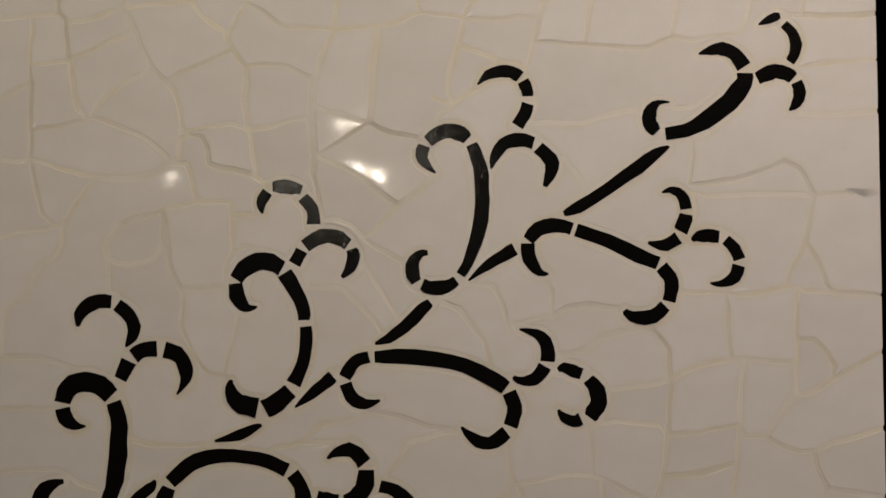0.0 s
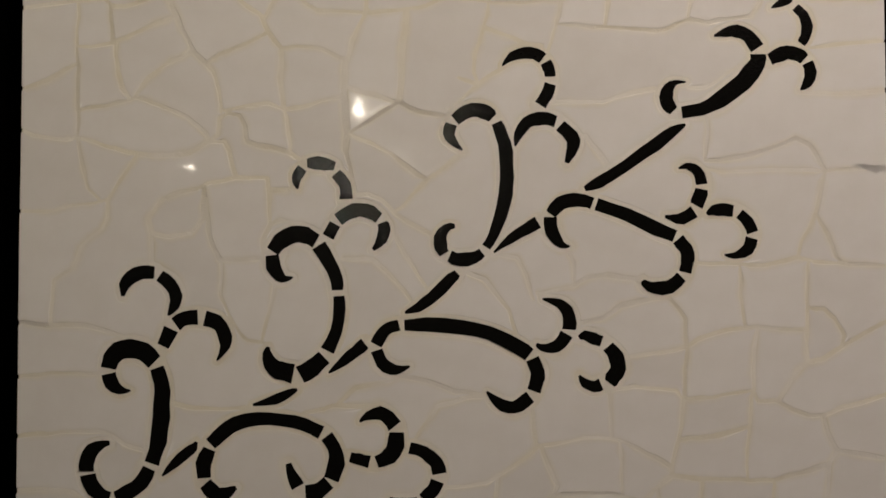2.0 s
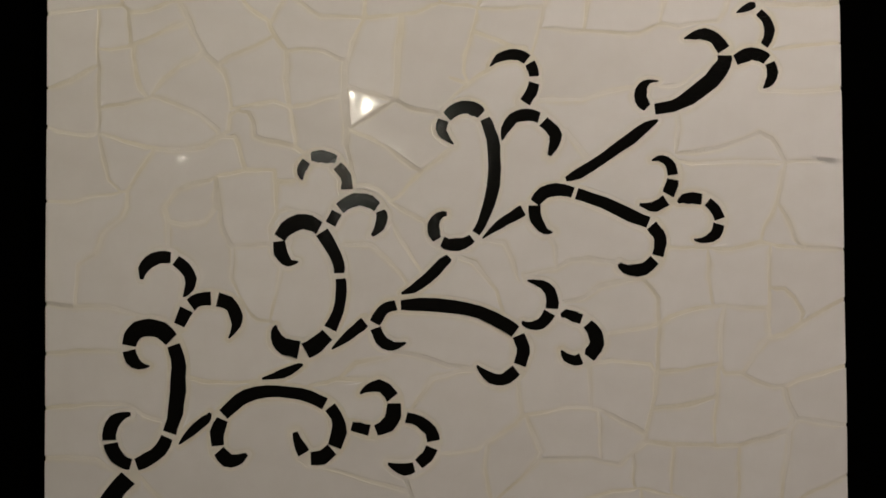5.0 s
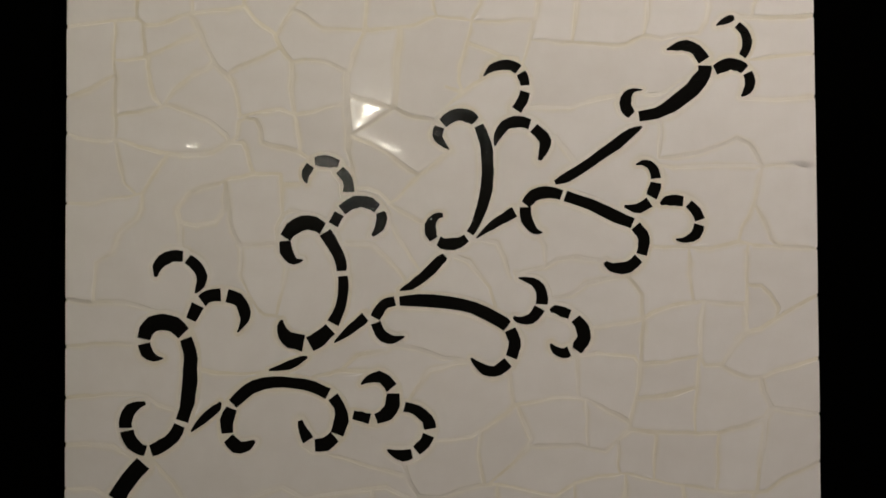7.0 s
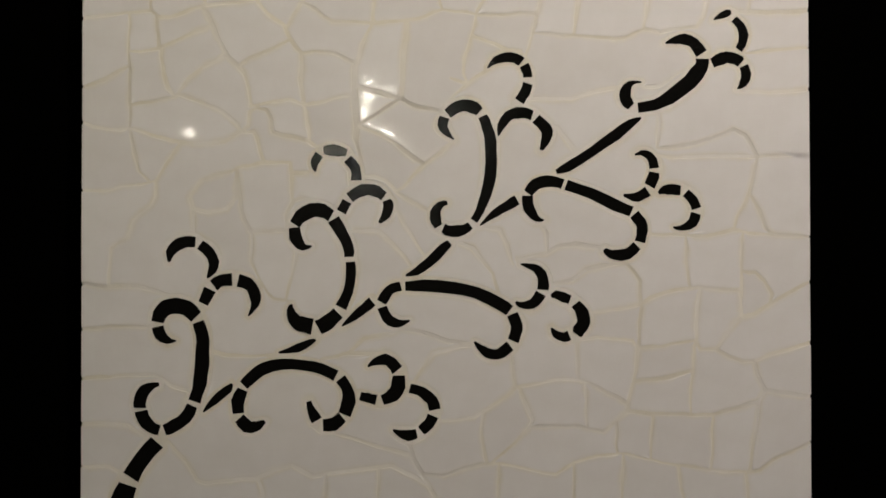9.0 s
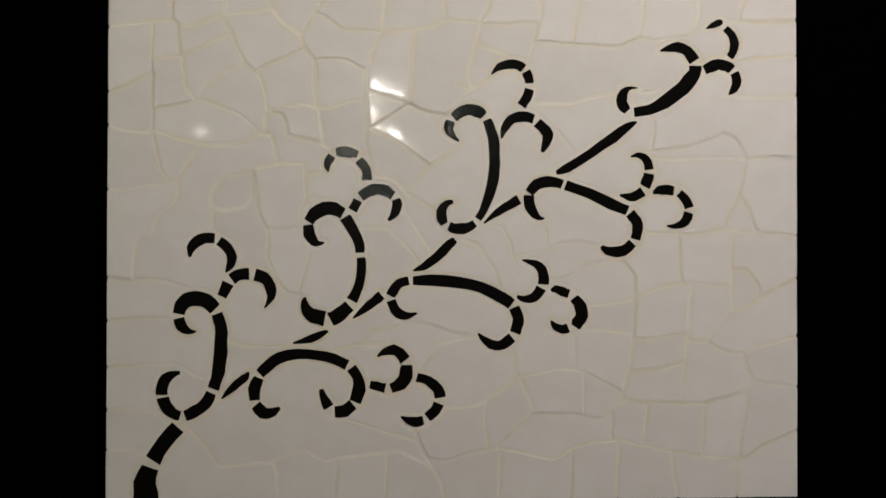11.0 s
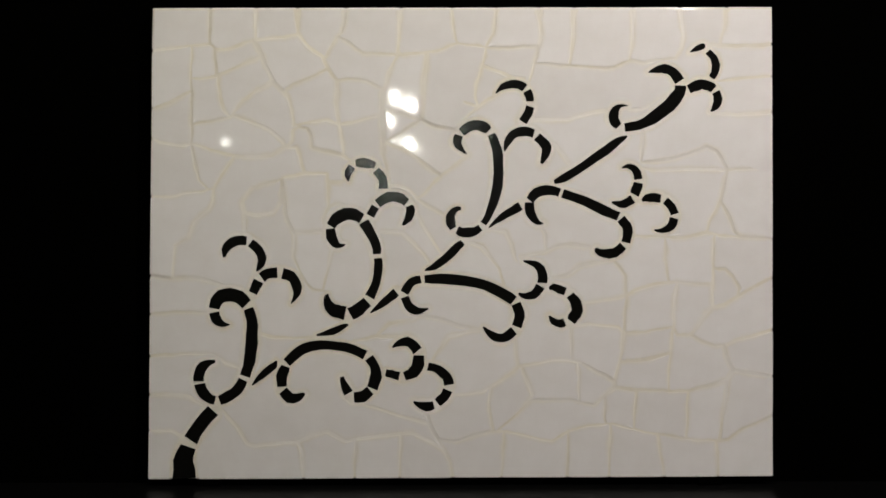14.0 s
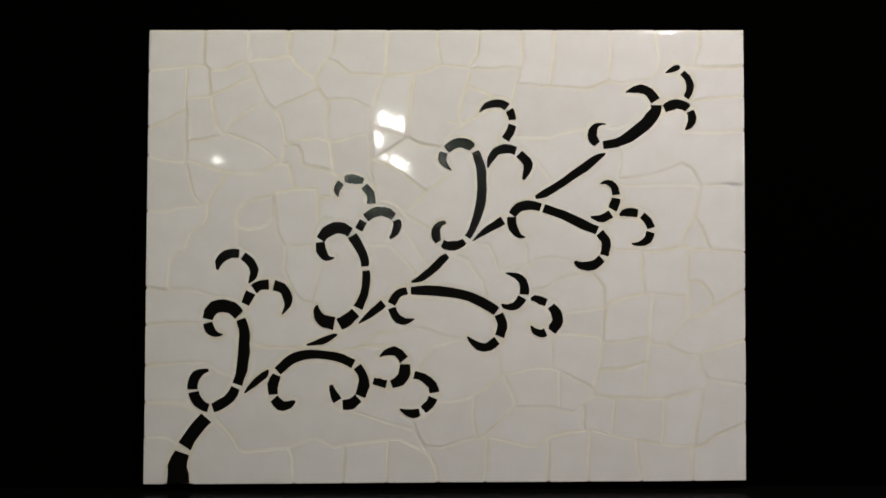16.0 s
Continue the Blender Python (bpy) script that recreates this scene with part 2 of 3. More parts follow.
# tip sprig
sliver((531.0, 417.0, 0.8), (536.9, 420.0, 5.5), (542.8, 422.5, 5.9), (545.7, 423.3, 3.4))
sliver((548.2, 417.5, 6.3), (553.6, 411.6, 7.1), (556.2, 403.7, 8.4), (554.7, 396.2, 7.6), (551.7, 391.6, 6.3))
sliver((529.3, 380.4, 8.8), (534.4, 382.7, 9.6), (541.6, 385.2, 10.1), (549.5, 383.7, 9.7), (553.7, 380.4, 8.4))
sliver((555.7, 377.9, 8.0), (558.2, 371.2, 9.2), (555.2, 362.9, 6.7), (550.5, 358.7, 1.3))
sliver((490.2, 397.2, 1.3), (498.2, 399.7, 6.7), (505.7, 400.6, 8.8), (514.4, 397.0, 9.6), (520.6, 388.3, 10.9))
sliver((521.0, 384.1, 10.5), (520.1, 377.5, 11.7), (510.3, 365.0, 12.6), (493.1, 351.7, 11.7), (480.5, 345.3, 8.8), (466.7, 343.3, 8.3))
sliver((469.8, 364.6, 0.8), (462.7, 364.4, 3.8), (457.7, 360.5, 8.3), (455.6, 353.9, 10.0), (457.6, 348.0, 9.2), (460.9, 344.3, 7.1))
sliver((469.1, 334.7, 1.7), (460.8, 330.2, 7.5), (448.2, 320.7, 8.7), (427.7, 306.7, 8.3), (407.2, 293.9, 7.9), (397.7, 289.8, 3.7))
# upper lower-side sprig
sliver((373.7, 272.2, 7.9), (380.4, 279.6, 9.5), (390.2, 282.0, 9.5), (397.6, 281.4, 9.5), (403.0, 279.5, 8.3))
sliver((373.5, 270.1, 9.1), (373.7, 263.1, 9.9), (376.3, 256.1, 8.7), (381.4, 250.7, 5.4), (387.0, 249.5, 1.2))
sliver((405.9, 279.1, 9.1), (426.5, 271.5, 9.1), (447.6, 261.7, 10.0), (460.5, 256.1, 9.2))
sliver((462.7, 254.0, 9.2), (467.9, 247.4, 9.6), (469.5, 240.3, 9.6), (467.3, 230.8, 8.3))
sliver((464.8, 227.9, 9.2), (456.8, 221.0, 9.6), (445.6, 220.0, 8.3), (440.2, 222.3, 5.8), (437.7, 225.2, 3.3))
sliver((463.8, 303.7, 1.2), (468.8, 305.3, 4.2), (474.3, 304.0, 6.7), (478.8, 299.1, 7.9), (480.0, 292.4, 8.3))
sliver((479.7, 289.1, 9.2), (478.2, 282.5, 10.0), (475.7, 277.7, 9.6))
sliver((474.4, 273.4, 8.7), (466.0, 268.5, 8.3), (458.5, 269.1, 5.0), (453.9, 270.2, 2.1))
sliver((483.5, 271.3, 2.5), (487.7, 274.2, 7.5), (494.4, 274.5, 8.8), (501.9, 273.7, 7.9))
sliver((506.0, 271.6, 7.5), (512.2, 265.8, 8.4), (515.1, 258.3, 8.4))
sliver((514.6, 254.6, 8.8), (511.6, 246.7, 8.4), (504.1, 242.6, 5.4), (498.7, 242.2, 3.3), (495.3, 243.1, 1.3))
# upper sprig
sliver((340.8, 376.8, 1.2), (347.5, 383.4, 6.2), (356.6, 385.8, 8.7), (363.9, 385.4, 8.3), (369.2, 381.7, 8.3))
sliver((371.1, 379.2, 7.9), (374.1, 373.4, 8.3), (374.5, 368.9, 7.5))
sliver((374.5, 363.9, 8.3), (371.9, 356.5, 8.7), (367.1, 349.0, 9.1))
sliver((349.5, 320.1, 1.2), (351.6, 328.4, 7.0), (357.9, 336.6, 8.7), (365.8, 339.5, 9.9), (372.0, 339.1, 9.1), (378.0, 337.4, 8.3))
sliver((381.1, 334.5, 8.7), (388.9, 326.7, 9.5), (390.3, 320.4, 9.1), (387.9, 314.3, 7.0), (385.4, 308.1, 3.3))
sliver((307.2, 338.8, 8.6), (315.0, 344.6, 9.5), (323.7, 345.6, 10.7), (329.5, 343.7, 10.3), (333.6, 340.0, 8.3))
sliver((304.7, 335.9, 7.8), (302.8, 329.3, 8.6), (305.4, 324.0, 6.2), (312.2, 317.4, 1.2))
sliver((336.4, 336.7, 7.4), (340.1, 327.6, 9.5), (342.9, 315.2, 9.9), (343.2, 298.7, 9.9), (342.5, 286.4, 9.9), (338.2, 270.3, 9.1), (333.2, 257.2, 7.4), (328.4, 249.4, 6.6))
sliver((306.7, 264.3, 3.3), (300.7, 263.1, 6.2), (296.4, 256.1, 8.6), (297.1, 249.1, 9.0), (299.2, 245.0, 7.0))
sliver((302.8, 243.3, 7.8), (310.0, 240.6, 9.5), (319.7, 242.0, 9.1), (325.5, 245.7, 6.2))
sliver((333.7, 245.6, 1.2), (346.2, 255.8, 7.0), (356.9, 262.0, 8.3), (364.8, 266.5, 8.7))
sliver((308.1, 231.4, 5.3), (303.6, 227.3, 8.2), (290.3, 214.7, 8.2), (280.0, 207.4, 6.6), (271.4, 204.1, 1.6))
# middle sprig
sliver((203.7, 308.7, 6.1), (209.0, 309.0, 9.0), (214.3, 308.6, 9.8), (218.8, 307.8, 8.6), (222.9, 306.5, 6.1), leaning=True)
sliver((200.4, 305.4, 7.3), (196.7, 300.1, 7.8), (196.1, 295.6, 5.3), (197.1, 291.0, 1.2))
sliver((223.7, 301.8, 8.2), (230.2, 293.8, 8.2), (230.9, 283.7, 9.0))
sliver((225.1, 269.2, 9.0), (232.3, 274.3, 9.8), (240.3, 276.1, 10.0), (248.1, 274.0, 9.8), (253.8, 270.3, 8.2))
sliver((255.8, 267.0, 7.4), (257.2, 262.5, 9.0), (255.3, 254.7, 7.4), (249.6, 248.1, 2.5))
sliver((218.1, 257.3, 8.6), (223.1, 266.3, 8.2))
sliver((209.9, 254.5, 10.2), (202.6, 258.2, 11.8), (193.6, 259.1, 11.8), (184.7, 254.2, 11.0), (179.5, 247.3, 9.0))
sliver((178.9, 244.7, 9.4), (180.1, 236.7, 10.2), (184.5, 229.7, 8.6), (188.6, 228.2, 4.9), (193.5, 229.2, 1.2))
sliver((211.8, 251.6, 10.6), (218.6, 240.1, 9.4), (223.7, 227.6, 9.0), (224.3, 220.0, 8.2))
sliver((225.3, 215.9, 7.8), (225.8, 206.5, 8.6), (223.5, 191.0, 9.0), (217.3, 178.0, 9.8))
sliver((215.0, 173.7, 10.6), (206.6, 166.0, 12.2), (198.5, 161.2, 13.0))
sliver((193.6, 162.4, 13.4), (183.4, 164.8, 12.6), (177.8, 169.3, 11.0), (175.6, 176.7, 6.1), (176.4, 181.1, 2.0))
sliver((218.2, 162.6, 1.2), (228.3, 170.5, 6.9), (236.9, 177.4, 8.2), (243.5, 182.7, 8.6))
sliver((165.5, 140.9, 1.6), (180.9, 144.4, 6.9), (191.1, 149.2, 5.3), (196.4, 151.2, 2.0))
# long drooping sprig
sliver((251.2, 182.0, 8.2), (255.8, 189.9, 9.0), (260.5, 193.6, 8.2), (267.3, 195.6, 7.8))
sliver((251.8, 178.1, 8.2), (255.2, 169.5, 9.0), (262.0, 165.1, 8.2), (267.9, 164.6, 5.3), (274.5, 166.8, 1.6))
sliver((270.9, 195.5, 7.4), (285.7, 195.8, 10.3), (311.3, 193.6, 9.9), (330.8, 189.1, 9.9), (349.7, 180.2, 10.3), (357.9, 174.3, 9.5))
sliver((360.0, 171.4, 9.1), (363.6, 162.2, 10.3), (362.7, 154.6, 9.9), (360.6, 148.9, 9.5))
sliver((358.3, 144.8, 9.1), (350.4, 139.1, 9.1), (343.2, 137.9, 8.6), (335.0, 141.7, 7.0), (328.1, 148.7, 1.6))
sliver((367.3, 212.9, 1.2), (374.7, 211.2, 5.0), (381.7, 207.9, 7.9), (386.0, 200.8, 9.1), (385.7, 191.4, 9.9))
sliver((384.0, 188.5, 9.1), (379.8, 182.0, 9.1), (373.2, 178.7, 7.4), (366.2, 179.2, 5.0), (362.9, 181.7, 2.1))
sliver((392.7, 185.6, 2.9), (396.4, 187.2, 7.0), (402.6, 185.1, 8.3), (408.4, 183.0, 7.9))
sliver((412.9, 179.6, 8.3), (418.6, 172.0, 10.8), (419.4, 164.6, 11.2), (416.0, 157.6, 10.8), (413.5, 154.1, 8.3))
sliver((407.7, 153.2, 8.3), (402.7, 151.6, 7.9), (396.3, 154.3, 6.2), (392.5, 159.5, 1.7))
# lower sprig
sliver((97.3, 233.3, 8.9), (88.4, 233.6, 9.7), (81.1, 230.1, 9.7), (76.5, 224.1, 7.7), (75.4, 216.9, 2.4))
sliver((100.9, 231.0, 8.1), (108.6, 224.9, 8.9), (112.4, 216.3, 8.5), (111.0, 209.8, 7.3), (106.9, 203.3, 1.6))
sliver((112.0, 197.1, 10.1), (118.4, 201.2, 10.1), (127.4, 201.9, 10.5))
sliver((132.2, 201.1, 10.5), (140.5, 198.6, 10.5), (145.4, 191.6, 9.7), (146.6, 184.4, 8.5), (144.9, 178.5, 5.3), (140.6, 171.7, 1.2))
sliver((108.9, 193.9, 10.5), (103.2, 182.1, 8.1))
sliver((65.6, 167.0, 10.5), (67.3, 173.5, 11.7), (72.5, 178.7, 13.3), (80.6, 180.7, 14.1), (89.9, 178.2, 12.9), (97.5, 171.2, 10.9))
sliver((65.8, 163.4, 10.5), (67.8, 156.6, 9.7), (73.9, 151.7, 6.0), (80.9, 151.4, 1.2))
sliver((99.1, 167.1, 10.1), (102.3, 157.1, 11.3), (102.7, 142.7, 11.5), (101.4, 123.2, 11.7), (98.8, 110.5, 10.9), (95.7, 101.0, 10.1))
sliver((93.7, 97.7, 9.7), (88.6, 88.1, 10.1), (79.7, 81.3, 10.9), (70.7, 77.8, 9.3))
sliver((66.6, 77.6, 8.5), (59.4, 80.3, 9.7), (53.4, 87.3, 10.5), (51.8, 93.8, 10.9))
sliver((50.6, 96.2, 9.7), (51.0, 103.9, 10.5), (54.8, 110.9, 9.3), (61.7, 114.5, 5.6), (66.7, 115.5, 3.2))
sliver((102.9, 92.4, 1.2), (111.4, 101.2, 6.5), (120.0, 108.0, 7.3), (124.4, 112.0, 6.1), (126.5, 115.7, 2.0))
# lower drooping sprig
sliver((136.2, 114.3, 8.5), (145.1, 122.4, 10.1), (153.2, 128.0, 10.5), (168.9, 131.1, 9.3), (185.7, 130.5, 8.9), (201.4, 126.9, 9.0), (212.9, 121.3, 9.4))
sliver((216.4, 118.8, 9.0), (221.7, 111.2, 9.8), (223.4, 99.5, 11.4), (219.7, 89.0, 10.6))
sliver((217.9, 87.0, 9.4), (210.5, 81.4, 11.4), (201.8, 80.6, 9.8))
sliver((196.9, 84.4, 9.8), (192.9, 91.7, 7.7), (190.1, 100.3, 3.7))
sliver((135.3, 110.7, 8.9), (131.5, 100.6, 10.5), (131.8, 90.8, 9.7))
sliver((132.4, 86.7, 9.3), (138.9, 80.2, 10.5), (145.8, 79.7, 8.9), (150.2, 81.9, 6.1), (153.9, 84.1, 2.8))
sliver((239.5, 128.7, 1.6), (245.2, 132.8, 6.1), (253.8, 134.7, 9.4), (259.3, 131.4, 9.8), (264.2, 125.6, 10.6))
sliver((265.0, 121.1, 10.6), (264.5, 112.4, 11.9), (260.0, 104.6, 11.4), (251.2, 100.7, 8.6))
sliver((246.3, 100.9, 8.2), (238.5, 102.8, 8.2), (232.8, 104.3, 6.9))
sliver((274.1, 110.4, 7.8), (284.1, 107.4, 9.0), (292.5, 100.0, 9.8), (294.5, 92.2, 9.4))
sliver((293.2, 87.3, 9.4), (289.9, 80.4, 9.8), (283.3, 74.8, 9.0))
sliver((279.8, 72.6, 7.8), (272.4, 71.2, 9.4), (265.1, 73.0, 5.7), (260.0, 75.9, 1.6))
# trunk
sliver((64.4, 67.8, 13.4), (53.0, 54.7, 12.8), (42.4, 39.1, 15.1))
sliver((40.0, 32.7, 15.1), (35.8, 19.1, 20.1), (36.4, 1.6, 23.2))

# joints between the tiles
seam((-0.8, 418.2), (4.2, 418.8), (36.8, 422.8), (62.0, 425.1))
seam((61.9, 461.2), (62.0, 425.1), (67.7, 419.5))
seam((67.7, 419.5), (76.1, 420.0), (98.5, 427.9), (107.0, 430.2), (126.6, 431.9), (144.6, 434.7), (147.5, 435.2))
seam((106.8, 461.2), (107.0, 430.2))
seam((146.8, 461.2), (147.4, 436.4), (157.5, 423.5), (173.3, 411.1))
seam((173.3, 411.1), (186.7, 433.7), (199.7, 424.7), (210.9, 416.8), (244.6, 414.6))
seam((195.6, 461.3), (190.1, 435.9), (186.7, 433.7))
seam((244.6, 414.6), (282.2, 418.0), (303.6, 425.9))
seam((297.9, 461.4), (299.6, 443.4), (303.6, 425.9))
seam((248.5, 461.3), (246.3, 437.7), (244.6, 414.6))
seam((341.2, 461.4), (338.9, 434.9), (331.6, 422.5))
seam((303.6, 425.9), (331.6, 422.5), (354.1, 421.4), (383.9, 423.7))
seam((383.9, 461.5), (385.0, 435.0), (382.2, 418.1), (374.9, 391.6), (373.5, 386.8))
seam((418.7, 461.5), (417.6, 432.2), (413.1, 404.1))
seam((380.2, 405.8), (382.2, 405.7), (413.1, 404.1), (449.5, 401.3), (455.2, 402.4), (472.0, 409.2))
seam((476.0, 461.6), (474.8, 426.6), (472.0, 409.2))
seam((472.0, 409.2), (486.0, 407.5), (516.9, 411.5), (522.6, 421.1), (525.4, 432.3), (519.9, 461.6))
seam((547.8, 423.9), (581.5, 423.4), (612.4, 424.5))
seam((567.6, 461.7), (564.7, 443.6), (560.2, 423.4))
seam((44.7, 392.5), (52.8, 392.1), (67.0, 394.5), (79.1, 399.4), (103.5, 410.1), (110.8, 413.4))
seam((104.3, 428.4), (108.4, 420.4), (115.7, 406.0), (124.6, 387.6), (133.9, 379.4))
seam((133.9, 379.4), (142.0, 385.5), (160.4, 393.7), (176.7, 401.1))
seam((122.6, 388.5), (121.7, 388.0), (103.4, 377.3), (93.2, 369.1), (83.1, 356.1))
seam((43.8, 347.5), (62.8, 349.5), (77.0, 353.6), (83.1, 356.1))
seam((-0.8, 360.1), (4.8, 362.3), (22.5, 369.2), (42.7, 379.8))
seam((44.0, 422.4), (44.0, 417.4), (43.5, 379.8), (44.2, 347.9), (43.4, 327.1))
seam((83.1, 356.1), (103.3, 349.5), (121.6, 340.4), (133.7, 330.2), (135.7, 324.8))
seam((43.4, 327.1), (56.7, 324.2), (68.8, 320.1), (78.9, 316.8), (91.1, 315.6), (107.3, 314.7), (121.5, 317.1), (135.7, 324.8))
seam((-0.5, 336.1), (3.9, 333.7), (12.4, 329.2), (34.5, 325.5), (43.4, 327.1))
seam((135.7, 324.8), (141.8, 330.1), (143.1, 340.4), (148.0, 344.5), (156.1, 343.2), (160.2, 336.3), (161.3, 324.0))
seam((135.7, 324.8), (145.9, 325.2), (148.7, 317.8), (151.1, 307.6), (154.3, 299.4))
seam((133.9, 379.4), (137.9, 373.2), (141.9, 360.9), (143.9, 344.5))
seam((43.4, 327.1), (48.6, 303.9), (51.4, 291.6), (58.6, 284.2))
seam((-1.0, 276.8), (3.0, 276.7), (22.4, 276.7), (42.5, 280.6), (64.7, 283.4))
seam((64.7, 283.4), (64.7, 271.2), (60.6, 263.0), (52.5, 257.0), (46.5, 250.9), (40.4, 236.7), (27.1, 228.6), (25.4, 197.4))
seam((93.0, 271.0), (103.1, 285.3), (111.2, 288.5), (127.5, 292.1), (137.6, 296.2), (155.9, 299.4), (176.3, 299.3))
seam((93.0, 271.0), (95.0, 260.0), (107.1, 257.5), (123.3, 260.7), (131.2, 270.9), (132.0, 293.5))
seam((64.7, 283.4), (74.8, 299.7), (85.0, 315.2))
seam((95.0, 260.0), (96.1, 239.2))
seam((132.5, 284.0), (134.5, 265.8), (138.0, 252.0), (142.3, 242.2))
seam((141.5, 241.8), (151.6, 240.9), (165.9, 242.1), (176.1, 242.0))
seam((143.5, 242.2), (143.4, 217.7), (148.3, 205.4), (152.3, 198.1), (156.3, 190.7), (162.4, 185.7), (173.8, 184.0))
seam((25.4, 197.4), (50.4, 196.8), (64.5, 193.0), (76.6, 188.9))
seam((-0.7, 199.3), (1.3, 199.2), (25.4, 197.4))
seam((-0.9, 161.6), (2.1, 161.9), (30.2, 164.5), (52.3, 163.5), (60.8, 164.6))
seam((-0.9, 120.4), (2.0, 120.6), (32.1, 123.1), (58.3, 123.3), (68.3, 120.7), (76.4, 114.6), (96.5, 107.4))
seam((-0.0, 83.8), (2.0, 83.8), (22.0, 84.0), (42.1, 81.3), (50.9, 75.6), (56.0, 72.3))
seam((105.9, 143.9), (118.9, 140.1), (143.1, 137.8), (163.4, 139.3))
seam((172.1, 410.5), (173.9, 406.9), (176.7, 401.1), (185.7, 390.4))
seam((185.7, 390.4), (197.1, 391.7), (213.5, 389.6), (225.7, 383.4), (231.0, 382.2))
seam((185.7, 390.4), (185.2, 369.0), (187.9, 347.3))
seam((231.0, 382.2), (236.0, 395.8), (242.3, 410.2), (246.4, 416.8))
seam((231.0, 382.2), (229.3, 360.8), (230.0, 340.2), (231.2, 329.9), (230.3, 318.8), half=2.2)
seam((143.9, 345.7), (160.2, 348.6), (176.5, 351.8), (188.7, 347.3), (201.0, 348.5), (213.3, 352.6), (229.3, 355.8))
seam((161.3, 324.0), (176.4, 320.6), (190.7, 317.7), (194.3, 314.8), (197.5, 312.4))
seam((187.9, 347.3), (190.7, 332.1), (191.9, 317.7))
seam((229.7, 362.8), (246.1, 357.9), (258.4, 353.7), (269.0, 350.4))
seam((269.0, 351.7), (262.4, 348.8), (241.8, 335.3), (231.2, 329.9))
seam((231.2, 329.9), (245.9, 323.7), (262.2, 314.6), (278.6, 303.1), (287.6, 296.9))
seam((269.0, 351.7), (270.5, 387.5), (272.6, 402.0), (273.5, 415.2), (273.6, 416.2), half=2.2)
seam((267.8, 351.7), (282.9, 344.2), (301.4, 340.9))
seam((230.3, 318.8), (233.5, 305.3), (234.9, 299.4))
seam((177.0, 291.1), (186.5, 291.1), (191.5, 291.1))
seam((176.3, 299.3), (177.1, 289.1), (177.8, 265.7), (184.3, 268.6), (192.3, 267.7))
seam((177.8, 265.7), (172.0, 254.3), (174.0, 237.9))
seam((233.4, 285.6), (245.7, 286.7), (255.9, 282.6), (264.0, 274.3), (270.2, 278.4), (280.5, 288.7), (287.6, 296.9), (303.3, 309.2), (308.8, 313.5))
seam((264.0, 274.3), (272.2, 268.1), (290.6, 258.6))
seam((249.5, 241.6), (261.7, 229.2), (271.9, 218.9), (277.2, 210.7))
seam((226.7, 241.7), (228.7, 241.7), (249.5, 241.6))
seam((309.9, 368.9), (323.4, 364.0), (345.0, 377.2))
seam((323.4, 364.0), (313.9, 354.5), (303.5, 346.2))
seam((327.8, 404.0), (345.1, 397.8), (353.4, 393.7), (369.1, 390.8))
seam((331.6, 422.5), (330.0, 412.0), (327.8, 404.0), (322.0, 385.0), (320.5, 372.0), (323.4, 364.0))
seam((66.0, 421.0), (68.0, 394.5))
seam((70.0, 395.0), (71.0, 375.0), (75.0, 362.0), (80.0, 354.5))
seam((449.5, 360.7), (448.5, 360.5), (425.6, 355.6), (411.0, 351.4), (377.9, 351.5))
seam((390.1, 326.6), (398.4, 327.5), (406.6, 317.1), (414.0, 306.7))
seam((471.5, 360.5), (473.5, 360.5), (484.0, 360.5), (492.4, 364.6), (511.3, 379.1))
seam((558.4, 388.7), (578.6, 390.8), (609.3, 392.9), (610.3, 392.9))
seam((550.9, 357.0), (578.2, 355.3), (608.9, 357.4), (610.9, 357.5))
seam((483.8, 339.7), (484.9, 325.2), (482.2, 308.6))
seam((482.2, 308.6), (514.8, 312.6), (531.6, 318.8), (546.4, 325.0), (556.8, 320.0), (567.1, 302.1))
seam((483.4, 302.4), (498.0, 301.5), (531.4, 302.2), (567.1, 302.1), (609.5, 303.2))
seam((567.1, 302.1), (564.8, 289.6), (560.4, 270.9), (549.7, 252.3), (546.7, 241.5))
seam((560.4, 270.9), (568.6, 256.4), (574.7, 239.7), (578.9, 235.9), (608.7, 234.5), (610.7, 234.4))
seam((474.4, 237.4), (505.7, 236.0), (522.4, 235.0), (546.7, 241.5), (558.0, 237.3), (578.9, 235.9))
seam((505.7, 236.0), (506.7, 211.1), (509.4, 192.1))
seam((553.8, 237.3), (552.7, 215.0), (551.6, 190.1), (551.7, 167.4))
seam((552.6, 206.3), (563.9, 204.5), (572.2, 198.2), (578.3, 185.8), (577.0, 178.7))
seam((610.9, 196.8), (609.1, 195.9), (593.0, 187.7), (577.0, 178.7), (563.5, 170.2), (551.7, 167.4), (542.4, 157.1), (533.1, 144.0), (531.4, 141.5))
seam((413.6, 170.6), (438.5, 173.7), (448.9, 175.2))
seam((446.8, 174.4), (467.6, 178.4), (476.0, 184.5), (496.9, 190.5), (517.7, 192.4), (551.6, 190.1))
seam((517.7, 192.4), (514.6, 173.9), (514.0, 149.1))
seam((364.4, 216.2), (389.3, 222.2), (399.6, 228.4), (414.1, 229.5), (439.8, 224.8))
seam((389.0, 195.5), (409.7, 199.4), (422.2, 207.6), (434.7, 210.8), (455.5, 213.6))
seam((315.1, 230.9), (327.4, 226.7), (335.6, 216.4), (343.7, 206.1), (347.7, 191.7), (348.3, 189.7))
seam((383.3, 249.1), (389.4, 238.7), (390.5, 223.1))
seam((335.8, 245.2), (350.2, 241.0), (356.3, 228.6), (360.3, 215.0), (361.8, 212.5))
seam((455.5, 213.6), (467.8, 199.0), (467.6, 178.4))
